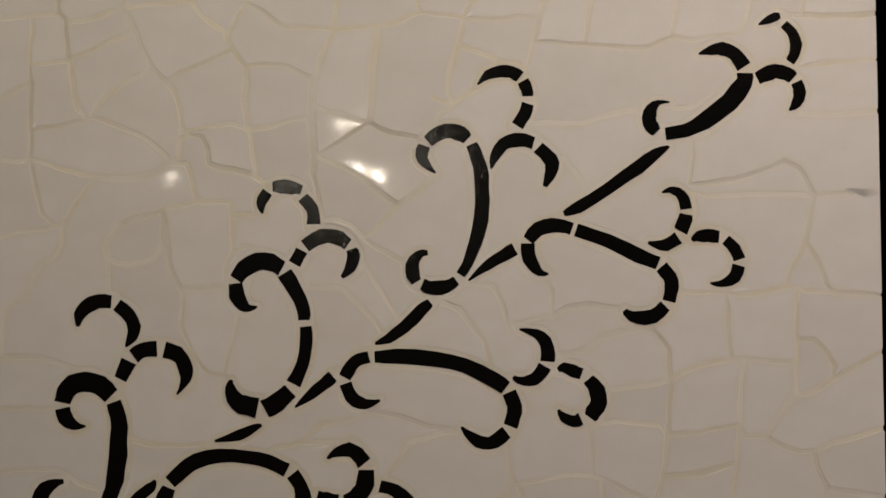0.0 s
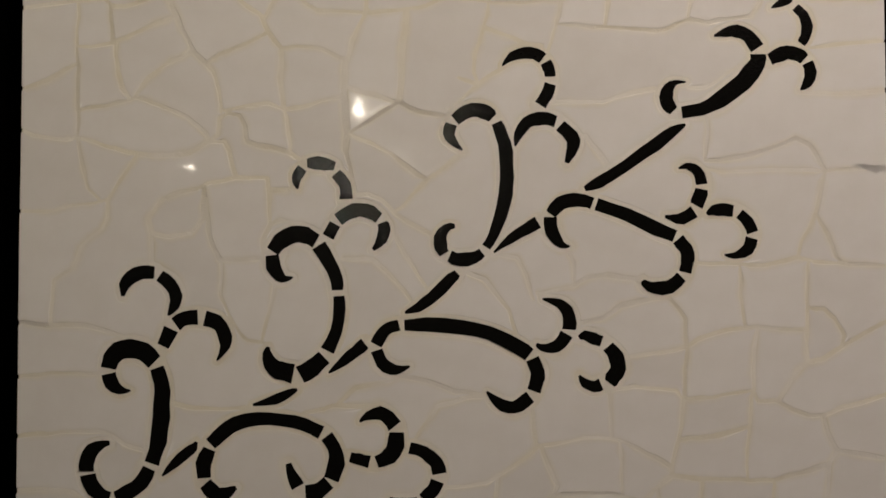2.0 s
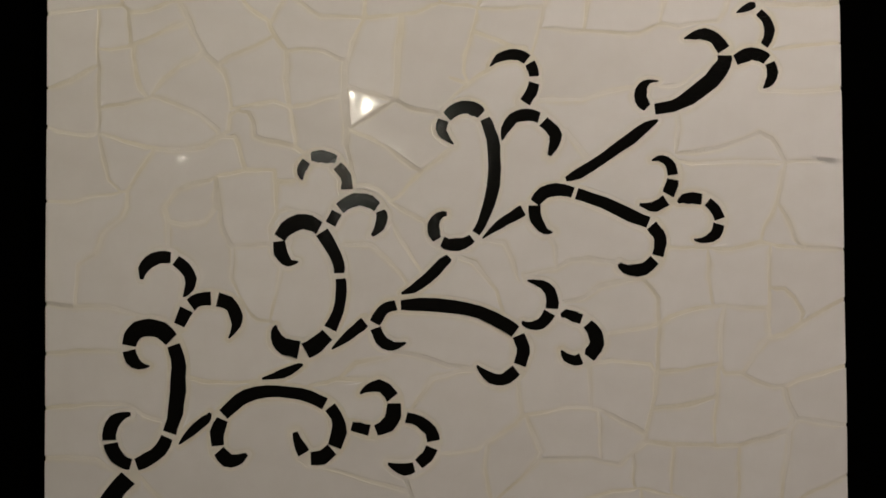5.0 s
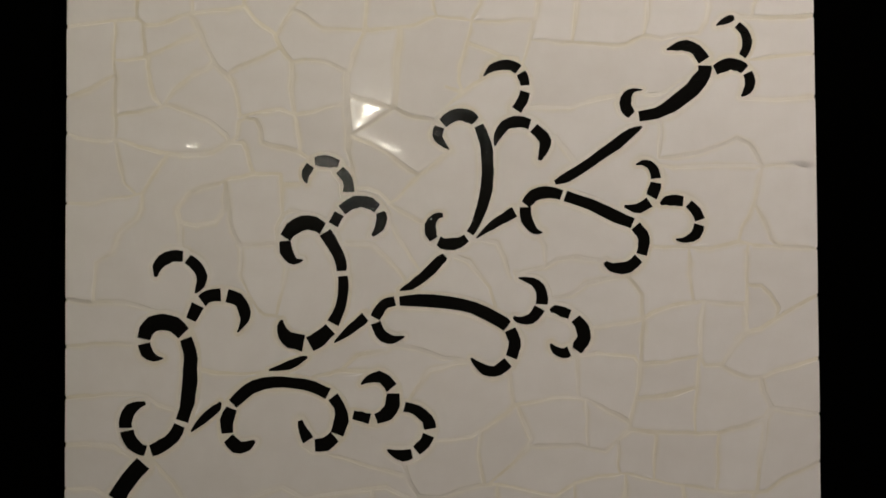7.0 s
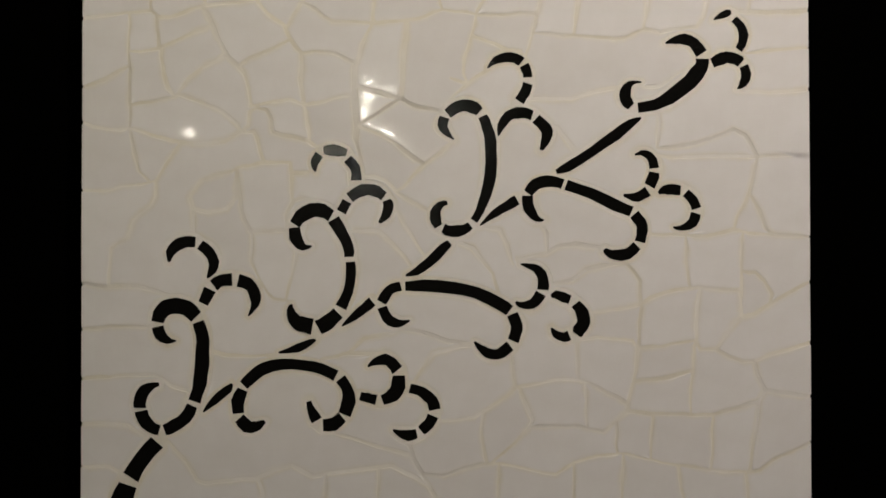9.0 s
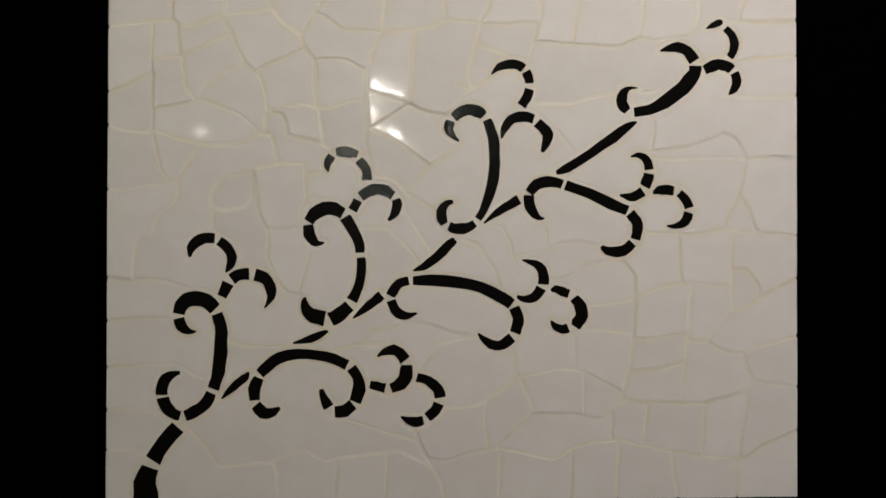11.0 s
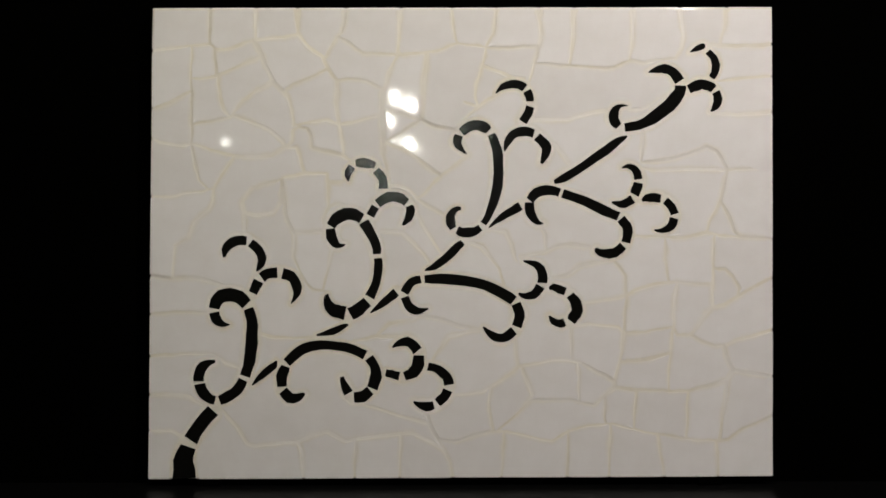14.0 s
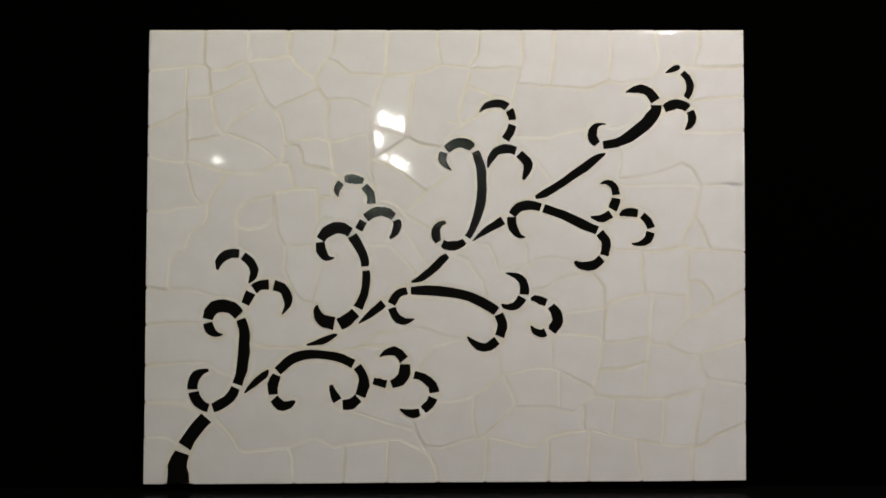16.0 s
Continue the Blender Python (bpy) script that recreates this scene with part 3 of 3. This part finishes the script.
seam((265.4, 160.8), (290.0, 155.2), (306.3, 149.0), (324.8, 146.7))
seam((293.9, 138.8), (306.3, 142.8), (324.8, 145.9))
seam((409.3, 148.8), (430.0, 151.9), (459.9, 148.8), (465.2, 142.9))
seam((359.3, 137.1), (359.7, 134.1), (362.8, 110.7))
seam((413.5, 150.0), (414.0, 116.3))
seam((297.7, 83.2), (326.4, 85.3), (338.8, 93.3), (355.3, 103.4), (362.8, 110.7), (388.4, 115.3), (414.0, 116.3), (429.7, 110.8), (446.2, 102.4), (456.5, 95.3))
seam((334.6, 89.3), (333.7, 72.9), (336.5, 56.6), (338.0, 47.7))
seam((366.1, 110.7), (369.7, 97.1), (375.7, 82.7), (372.4, 74.5), (361.2, 64.4), (342.6, 47.7))
seam((374.9, 77.4), (412.8, 77.7), (435.5, 72.5))
seam((420.6, 114.6), (421.1, 76.0))
seam((467.8, 177.4), (467.6, 171.4), (466.5, 142.9))
seam((465.2, 142.9), (488.1, 144.4), (513.1, 148.3))
seam((465.2, 142.9), (463.8, 124.8), (456.5, 95.3), (456.4, 89.5))
seam((462.0, 114.2), (487.8, 117.2), (510.4, 123.5))
seam((456.4, 89.5), (470.9, 87.3), (504.2, 86.5), (525.0, 85.9), (554.3, 93.0), (566.8, 96.9), (571.5, 106.4))
seam((513.1, 148.3), (517.2, 140.8), (529.7, 141.5), (542.2, 134.4), (554.7, 130.1), (563.0, 130.9))
seam((563.0, 130.9), (575.6, 135.3), (592.5, 140.1), (608.0, 145.3), (610.9, 146.3))
seam((563.0, 130.9), (565.0, 119.7), (571.5, 106.4), (579.5, 105.1), (596.2, 102.0), (608.8, 100.2), (610.7, 99.9))
seam((513.1, 148.3), (510.4, 123.5), (508.3, 86.5))
seam((435.5, 72.5), (456.4, 89.5))
seam((225.2, 140.6), (236.8, 151.6), (261.3, 157.5), (265.4, 160.8))
seam((201.0, 134.6), (220.4, 139.5), (240.8, 139.3), (246.9, 139.3))
seam((293.9, 138.8), (273.3, 110.4))
seam((172.3, 185.5), (175.9, 201.2), (184.2, 237.9), (188.3, 246.0))
seam((263.2, 258.0), (266.0, 253.8), (274.1, 241.4), (284.2, 225.0), (286.9, 220.7))
seam((0.5, 48.5), (24.5, 48.6), (34.0, 42.4))
seam((73.4, 69.1), (74.7, 67.6), (88.7, 50.9), (98.3, 35.8), (105.6, 33.1), (127.9, 35.9), (148.5, 37.0), (161.4, 43.7), (176.4, 47.1), (183.7, 42.6), (193.2, 37.1), (222.8, 42.7), (245.1, 45.5), (259.1, 46.6), (273.1, 38.9), (287.1, 31.1))
seam((148.5, 37.0), (152.0, 17.5), (152.6, -0.8))
seam((203.3, 38.8), (203.9, 23.2), (202.2, -0.2))
seam((200.4, 77.8), (222.8, 70.5), (245.1, 63.3), (273.1, 55.6), (275.0, 55.0))
seam((247.9, 45.5), (246.9, -0.1))
seam((273.0, 65.0), (277.5, 51.1), (284.2, 38.9), (295.4, 17.7), (298.8, -0.1))
seam((284.2, 38.9), (301.0, 37.2), (317.7, 42.8), (334.5, 46.7), (351.2, 46.8), (373.6, 42.3), (395.9, 37.4), (412.7, 48.0), (429.4, 53.0), (457.3, 54.1), (474.1, 48.6), (496.4, 44.2), (535.5, 38.6), (555.0, 37.6))
seam((348.5, 46.8), (346.8, 17.8), (345.7, 0.0))
seam((411.0, 48.0), (410.4, 0.1))
seam((451.8, 53.6), (450.6, 0.1))
seam((498.1, 43.6), (504.7, 0.2))
seam((555.6, 37.6), (556.6, 0.3))
seam((555.0, 37.6), (566.2, 38.7), (580.2, 48.7), (611.5, 62.7))
seam((566.4, 95.5), (565.2, 86.6), (558.9, 38.1))
seam((527.2, 85.4), (526.0, 40.3))
seam((477.1, 85.7), (477.0, 83.7), (475.2, 48.6))
seam((446.1, 80.0), (446.2, 77.0), (447.3, 53.6))

# ---- the glass pieces ----
rng = random.Random(7)


def glass_piece(run):
    """A flat strip with hand-nipped, slightly faceted edges and a softened rim."""
    mid, wide = run[:, :2], run[:, 2] / 2
    way = np.gradient(mid, axis=0)
    way /= np.maximum(np.linalg.norm(way, axis=1, keepdims=True), 1e-6)
    side = np.stack([-way[:, 1], way[:, 0]], 1)
    pick = [k for k in range(len(run)) if k % 2 == 0 or k == len(run) - 1]
    jog = lambda: 1 + rng.uniform(-0.09, 0.09)
    one = [mid[k] + side[k] * wide[k] * jog() for k in pick]
    two = [mid[k] - side[k] * wide[k] * jog() for k in pick]
    return [tuple(p) for p in one] + [tuple(p) for p in reversed(two)]


def offset_loop(loop, amount):
    """The closed loop moved inwards by amount (a number, or one for each corner); loops run counter-clockwise."""
    p = np.array(loop, float)
    a, b = p - np.roll(p, 1, 0), np.roll(p, -1, 0) - p
    na = np.stack([-a[:, 1], a[:, 0]], 1) / np.maximum(np.linalg.norm(a, axis=1, keepdims=True), 1e-6)
    nb = np.stack([-b[:, 1], b[:, 0]], 1) / np.maximum(np.linalg.norm(b, axis=1, keepdims=True), 1e-6)
    n = na + nb
    n /= np.maximum(np.sum(n * nb, 1, keepdims=True), 0.55)
    return p + n * np.reshape(amount, (-1, 1))


def area(loop):
    p = np.array(loop)
    return 0.5 * np.sum(p[:, 0] * np.roll(p[:, 1], -1) - np.roll(p[:, 0], -1) * p[:, 1])


def slab(name, loops, depth, rim, mat, tilt=(0, 0), proud=0.0, spread=0.1, inset=offset_loop, filmed=0.0):
    """A flat piece with rounded rims. loops: the outline and any holes, in mm; depth, rim, proud in mm.
    rim: rounding radius, a number or one for each corner of the outline; spread: how far the grout film reaches in."""
    centre = np.mean(loops[0], 0)
    filmed = np.broadcast_to(filmed, len(loops[0]))
    verts, faces, tops, film, level = [], [], [], [], []
    for index, loop in enumerate(loops):
        r = np.broadcast_to(np.asarray(rim if index == 0 else np.min(rim), float), len(loop))
        eased = r > 6   # the top row's outer rims fall away very gently
        rings = [(0 * r, depth + 0 * r), (0 * r, np.where(eased, 0.9, 0.085 * r)), (np.where(eased, 0.5, 0.22 * r), np.where(eased, 0.5, 0.045 * r)),
                 (np.where(eased, 1.5, 0.5 * r), np.where(eased, 0.25, 0.016 * r)), (np.where(eased, 3.2, r), np.where(eased, 0.06, 0.0)),
                 (np.where(eased, 4.6, r + 0.4), 0 * r), (np.where(eased, 4.8 + spread, r + 0.5 + spread), 0 * r)]
        first = len(verts)
        n = len(loop)
        for inwards, down in rings:
            q = inset(loop, inwards)
            verts += [((x - centre[0]) * MM, d * MM, (y - centre[1]) * MM) for (x, y), d in zip(q, down)]
        for k in range(len(rings) - 1):
            for j in range(n):
                i0, i1 = first + k * n + j, first + k * n + (j + 1) % n
                quad = (i0, i1, i1 + n, i0 + n)
                if k and area([(verts[q][0], verts[q][2]) for q in quad]) < 0:
                    quad = quad[::-1]
                faces.append(quad)
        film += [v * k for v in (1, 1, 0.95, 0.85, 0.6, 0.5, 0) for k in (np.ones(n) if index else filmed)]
        level += [first + 4 * n + k for k in range(n) if not eased[k]] + list(range(first + 5 * n, first + 7 * n))   # the flat of the face
        start = first + (len(rings) - 1) * n
        tops.append([(verts[start + j], start + j) for j in range(n)])
    top = [i for loop in tops for _, i in loop]
    for tri in geometry.tessellate_polygon([[Vector((v[0], v[2], 0)) for v, _ in loop] for loop in tops]):
        a, b, c = (top[i] for i in tri)
        va, vb, vc = verts[a], verts[b], verts[c]
        if (vb[0] - va[0]) * (vc[2] - va[2]) - (vc[0] - va[0]) * (vb[2] - va[2]) < 0:
            b, c = c, b
        faces.append((a, b, c))
    at = pose(centre[0] * MM, -proud * MM, centre[1] * MM, tilt[0], 0, tilt[1])
    ob = link_mesh(name, verts, faces, mat, panel, True, at=at)
    normals = np.zeros(len(verts) * 3)
    ob.data.vertex_normals.foreach_get("vector", normals)
    normals = normals.reshape(-1, 3)
    normals[level] = (0, -1, 0)
    ob.data.normals_split_custom_set_from_vertices(normals.tolist())
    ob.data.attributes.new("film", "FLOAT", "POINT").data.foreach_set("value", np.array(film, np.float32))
    return ob


# ---- how far each spot of the face lies from the nearest joint, glass piece or edge (mm) ----
STEP = 1.0
NX, NY = int(W * 1000 / STEP) + 5, int(H * 1000 / STEP) + 3
gx, gy = np.meshgrid((np.arange(NX) - 1) * STEP, (np.arange(NY) - 1) * STEP)
wave = np.random.RandomState(5)


def ripple(scale, amount):
    """Smooth random unevenness over the face."""
    cells = wave.uniform(-1, 1, (int(NY / scale) + 3, int(NX / scale) + 3))
    u, v = np.arange(NX) / scale, np.arange(NY) / scale
    i, j = u.astype(int), v.astype(int)
    fu, fv = u - i, (v - j)[:, None]
    fu, fv = fu * fu * (3 - 2 * fu), fv * fv * (3 - 2 * fv)
    row = lambda r: cells[r][:, i] * (1 - fu) + cells[r][:, i + 1] * fu
    return amount * (row(j) * (1 - fv) + row(j + 1) * fv)


wx, wy = gx + ripple(9, 0.8), gy + ripple(9, 0.8)
clear = np.full((NY, NX), 60.0)


def carve(a, b, wa, wb, reach=14):
    """Lower the clearance round the segment a-b, whose half width runs from wa to wb."""
    x0, x1 = sorted((a[0], b[0]))
    y0, y1 = sorted((a[1], b[1]))
    c0, c1 = max(int((x0 - reach) / STEP), 0), min(int((x1 + reach) / STEP) + 3, NX)
    r0, r1 = max(int((y0 - reach) / STEP), 0), min(int((y1 + reach) / STEP) + 3, NY)
    if c0 >= c1 or r0 >= r1:
        return
    px, py = wx[r0:r1, c0:c1] - a[0], wy[r0:r1, c0:c1] - a[1]
    dx, dy = b[0] - a[0], b[1] - a[1]
    s = np.clip((px * dx + py * dy) / max(dx * dx + dy * dy, 1e-6), 0, 1)
    d = np.hypot(px - s * dx, py - s * dy) - (wa + (wb - wa) * s)
    clear[r0:r1, c0:c1] = np.minimum(clear[r0:r1, c0:c1], d)


for line, half in seams:
    half = half or rng.uniform(0.95, 1.4)
    for a, b in zip(line, line[1:]):
        carve(a, b, half, half)
wx, wy = gx, gy
for run, _ in slivers:
    for a, b in zip(run, run[1:]):
        carve(a, b, a[2] / 2 + 2.6, b[2] / 2 + 2.6)
clear += ripple(5, 0.18) + ripple(17, 0.25)


def from_edge(x, y):
    """How far inside the slightly skewed panel edge a spot lies."""
    return np.minimum(np.minimum(x - 3.8 * y / (H * 1000) - 1.4, W * 1000 + 1.2 * y / (H * 1000) - x), np.minimum(y - 0.8 - 2.0 * x / (W * 1000), H * 1000 - y))


edge = from_edge(gx, gy)
clear = np.minimum(clear, edge)


# ---- the white tiles: every patch of clear face is one broken tile ----
def patches(mask):
    """Connected patches of the mask, as a grid of numbers from 1."""
    mark = np.zeros(mask.shape, int)
    count = 0
    for seed in zip(*np.nonzero(mask)):
        if mark[seed]:
            continue
        count += 1
        mark[seed] = count
        stack = [seed]
        while stack:
            r, c = stack.pop()
            for q in ((r + 1, c), (r - 1, c), (r, c + 1), (r, c - 1)):
                if mask[q] and not mark[q]:
                    mark[q] = count
                    stack.append(q)
    return mark, count


def outline(field, origin):
    """Closed loops along which the field is zero, with the inside to the left."""
    rows, cols = field.shape
    nxt, spot = {}, {}

    def cross(r, c, r2, c2):
        key = (r, c, r2, c2) if (r, c) < (r2, c2) else (r2, c2, r, c)
        if key not in spot:
            f0, f1 = field[key[0], key[1]], field[key[2], key[3]]
            s = f0 / (f0 - f1)
            spot[key] = (origin[0] + (key[1] + s * (key[3] - key[1])) * STEP, origin[1] + (key[0] + s * (key[2] - key[0])) * STEP)
        return key

    inside = field > 0
    mixed_cells = inside[:-1, :-1].astype(int) + inside[1:, :-1] + inside[:-1, 1:] + inside[1:, 1:]
    for r, c in zip(*np.nonzero((mixed_cells > 0) & (mixed_cells < 4))):
        corners = [(r, c), (r, c + 1), (r + 1, c + 1), (r + 1, c)]
        flags = [inside[q] for q in corners]
        leave = [k for k in range(4) if flags[k] and not flags[(k + 1) % 4]]
        enter = [k for k in range(4) if not flags[k] and flags[(k + 1) % 4]]
        for k in leave:
            back = [(k - d) % 4 for d in range(1, 5) if (k - d) % 4 in enter][0]
            nxt[cross(*corners[k], *corners[(k + 1) % 4])] = cross(*corners[back], *corners[(back + 1) % 4])
    loops = []
    while nxt:
        first, key = next(iter(nxt)), None
        loop, key = [], first
        while key in nxt:
            loop.append(spot[key])
            key = nxt.pop(key)
        loops.append(loop)
    return loops


def thinned(loop, slack):
    """The loop with corners that stray less than slack left out."""
    def split(a, b):
        if b - a < 2:
            return []
        p, q = np.array(loop[a]), np.array(loop[b % len(loop)])
        mids = np.array(loop[a + 1:b])
        d = q - p
        size = np.hypot(*d)
        far = np.abs(d[0] * (mids[:, 1] - p[1]) - d[1] * (mids[:, 0] - p[0])) / size if size > 1e-6 else np.hypot(*(mids - p).T)
        k = int(np.argmax(far))
        if far[k] < slack:
            return []
        k += a + 1
        return split(a, k) + [k] + split(k, b)
    half = max(range(len(loop)), key=lambda k: math.dist(loop[0], loop[k]))
    keep = [0] + split(0, half) + [half] + split(half, len(loop))
    return [loop[k] for k in keep]


soft = clear.copy()
for _ in range(2):
    soft[1:-1, 1:-1] = (soft[1:-1, 1:-1] * 2 + soft[:-2, 1:-1] + soft[2:, 1:-1] + soft[1:-1, :-2] + soft[1:-1, 2:]) / 6
rise = np.gradient(soft, STEP)


def sample(grid, p):
    """The grid's values at spots p in mm."""
    u, v = np.clip(p[:, 0] / STEP + 1, 0, NX - 1.001), np.clip(p[:, 1] / STEP + 1, 0, NY - 1.001)
    i, j = u.astype(int), v.astype(int)
    a, b = u - i, v - j
    return (grid[j, i] * (1 - a) + grid[j, i + 1] * a) * (1 - b) + (grid[j + 1, i] * (1 - a) + grid[j + 1, i + 1] * a) * b


def sunk_loop(loop, amount):
    """The loop moved inwards up the clearance, so that its corners never cross."""
    p = np.array(loop, float)
    left = np.array(amount, float)
    for _ in range(28):
        g = np.stack([sample(rise[1], p), sample(rise[0], p)], 1)
        size = np.linalg.norm(g, axis=1)
        step = np.minimum(left, 0.3) * (size > 0.42)
        p += g / np.maximum(size, 1e-6)[:, None] * step[:, None]
        left -= step
    return p


mark, count = patches(clear > 0)
# tiles that are known to lean (degrees), by a spot on each
TILTS = {(243, 351): (0.0, 0.12), (262, 378): (-0.2, -0.4), (280, 335): (-1.55, -0.35), (205, 365): (0.9, -0.3), (212, 330): (0.7, 0.0), (228, 400): (-0.7, -0.2), (262, 312): (0.6, 0.0)}
# joints where the tile above stands proud of the one below, and where it lies deeper
PROUD_ABOVE = [(75, 422), (86, 404), (106, 379), (148, 390), (119, 401), (70, 352), (114, 343), (123, 317), (172, 322), (220, 387), (222, 353),
               (202, 424), (367, 424), (449, 401), (463, 406), (405, 227), (405, 197), (554, 240), (588, 235), (569, 203), (599, 191), (582, 422),
               (489, 312), (46, 197), (113, 290), (160, 241), (159, 186), (21, 372), (446, 102), (486, 145), (486, 117), (499, 88), (513, 44),
               (580, 46), (591, 104), (459, 173), (425, 75), (307, 152), (39, 166), (42, 122), (271, 35)]
PROUD_BELOW = [(12, 419), (57, 393), (25, 328), (51, 325), (149, 299), (111, 257), (24, 279), (282, 290), (491, 186), (602, 356), (595, 142),
               (446, 151), (546, 37), (310, 85), (395, 118), (432, 52), (304, 144), (123, 431), (14, 116), (19, 84), (19, 49), (127, 36), (228, 44)]
tiles = {}
for number in range(1, count + 1):
    rows, cols = np.nonzero(mark == number)
    if len(rows) < 14:
        continue
    r0, r1, c0, c1 = rows.min() - 1, rows.max() + 2, cols.min() - 1, cols.max() + 2
    window = np.where(mark[r0:r1, c0:c1] == number, clear[r0:r1, c0:c1], -np.abs(clear[r0:r1, c0:c1]) - 1e-3)
    loops = []
    for loop in outline(window, ((c0 - 1) * STEP, (r0 - 1) * STEP)):
        loop = thinned(loop, 0.22)
        if len(loop) > 2 and abs(area(loop)) > 3:
            loops.append(loop)
    if not loops:
        continue
    loops.sort(key=lambda q: -abs(area(q)))
    if area(loops[0]) < 0:
        loops = [q[::-1] for q in loops]
    size = math.sqrt(area(loops[0]))
    lean = 0.45 * min(1.0, 18 / max(size, 1))
    tilt = (rng.gauss(0, lean), rng.gauss(0, lean))
    for (tx, ty), fixed in TILTS.items():
        if mark[int(ty / STEP) + 1, int(tx / STEP) + 1] == number:
            tilt = fixed
    centre = np.mean(loops[0], 0)
    if centre[1] > 425:   # the top row was set along a straight edge
        tilt = (tilt[0] * 0.2, tilt[1] * 0.2)
    tiles[number] = [loops, size, tilt, centre]


def lift(number, x, y):
    """How far the tile's lean brings the spot (x, y) forward, in mm."""
    _, _, tilt, centre = tiles[number]
    return (y - centre[1]) * math.sin(radians(tilt[0])) - (x - centre[0]) * math.sin(radians(tilt[1]))


def beside(x, y, way):
    """The tile above (way 1) or below (way -1) a joint."""
    for k in range(2, 12):
        r, c = int(y / STEP) + 1 + way * k, int(x / STEP) + 1
        if 0 <= r < NY and mark[r, c] in tiles:
            return mark[r, c]
    return None


def settle():
    """How far each tile stands forward (mm): a little by chance, and stepped at the joints named above."""
    order = {number: k for k, number in enumerate(tiles)}
    rows, wanted = [], []
    for spots, step in ((PROUD_ABOVE, 0.40), (PROUD_BELOW, -0.38)):
        for x, y in spots:
            up, down = beside(x, y, 1), beside(x, y, -1)
            if up is None or down is None or up == down:
                continue
            row = np.zeros(len(order))
            row[order[up]], row[order[down]] = 1, -1
            rows.append(row)
            wanted.append(step - lift(up, x, y) + lift(down, x, y))
    for number, k in order.items():
        row = np.zeros(len(order))
        row[k] = weight = 0.4 if tiles[number][1] > 14 else 1.5
        rows.append(row)
        wanted.append(weight * rng.gauss(0, 0.1))
    found = np.linalg.lstsq(np.array(rows), np.array(wanted), rcond=None)[0]
    return {number: float(np.clip(found[k], -0.5, 0.5)) for number, k in order.items()}


heights = settle()
# the grout runs from tile to tile, sloping where one stands prouder than its neighbour
bed = np.zeros((NY, NX))
fixed_cells = np.zeros((NY, NX), bool)
for number in tiles:
    inside = mark == number
    bed[inside] = heights[number] + lift(number, gx[inside], gy[inside])
    fixed_cells |= inside
held = bed.copy()
for _ in range(240):
    wide = np.pad(bed, 1, mode="edge")
    bed = np.where(fixed_cells, held, (wide[:-2, 1:-1] + wide[2:, 1:-1] + wide[1:-1, :-2] + wide[1:-1, 2:]) / 4)

for number, (loops, size, tilt, centre) in tiles.items():
    rim = np.array([7.0 if y > H * 1000 - 2 and size > 15 else min(1.7, size * 0.1) * (0.85 + 0.9 * noise.noise((x * 0.03, y * 0.03, number * 0.37)))
                    for x, y in loops[0]])
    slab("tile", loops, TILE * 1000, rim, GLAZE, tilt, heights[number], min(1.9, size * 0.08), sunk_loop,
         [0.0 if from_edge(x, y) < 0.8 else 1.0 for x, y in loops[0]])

for run, leaning in slivers:
    lean = (-2.0, 1.43) if leaning else tuple(rng.uniform(-0.5, 0.5) * min(1, 15 / np.ptp(run[:, k])) for k in (1, 0))
    loop = glass_piece(run)
    if area(loop) < 0:
        loop.reverse()
    keep = [p for k, p in enumerate(loop) if math.dist(p, loop[k - 1]) > 0.25]
    slab("glass_piece", [keep], 3.0, 0.35, GLASS, lean, 0.12 + float(np.max(sample(bed, run[:, :2]))))


# ---- the grout: one uneven sheet that fills the joints, sunk a little behind the faces ----
def grout_bed():
    nx, ny = 560, 424
    i, j = np.meshgrid(np.arange(nx + 1), np.arange(ny + 1))
    u = np.where((i > 0) & (i < nx), 0.0006 + (i - 1) / (nx - 2) * 0.9988, i / nx)
    v = np.where((j > 0) & (j < ny), 0.0006 + (j - 1) / (ny - 2) * 0.9988, j / ny)
    low = 1.3 + 2.0 * u
    y = low + v * (H * 1000 - 0.5 - low)
    left, right = 1.8 + 3.8 * y / (H * 1000), W * 1000 - 0.4 + 1.2 * y / (H * 1000)
    x = left + u * (right - left)
    spots = np.stack([x.ravel(), y.ravel()], 1)
    rough = np.array([0.03 * noise.noise((a * 0.08, b * 0.08, 3)) + 0.02 * noise.noise((a * 0.5, b * 0.5, 9)) for a, b in spots])
    d = GROUT * 1000 - sample(bed, spots) + rough
    rim = ((i == 0) | (i == nx) | (j == 0) | (j == ny)).ravel()
    d = np.where(rim, TILE * 1000 - 0.2, d)
    verts = np.stack([spots[:, 0], d, spots[:, 1]], 1) * MM
    a = (np.arange(ny)[:, None] * (nx + 1) + np.arange(nx)).ravel()
    faces = np.stack([a, a + 1, a + nx + 2, a + nx + 1], 1)
    return link_mesh("grout", verts.tolist(), faces.tolist(), GROUT_STUFF, panel, True, "cream grout between the tiles")


grout_bed()
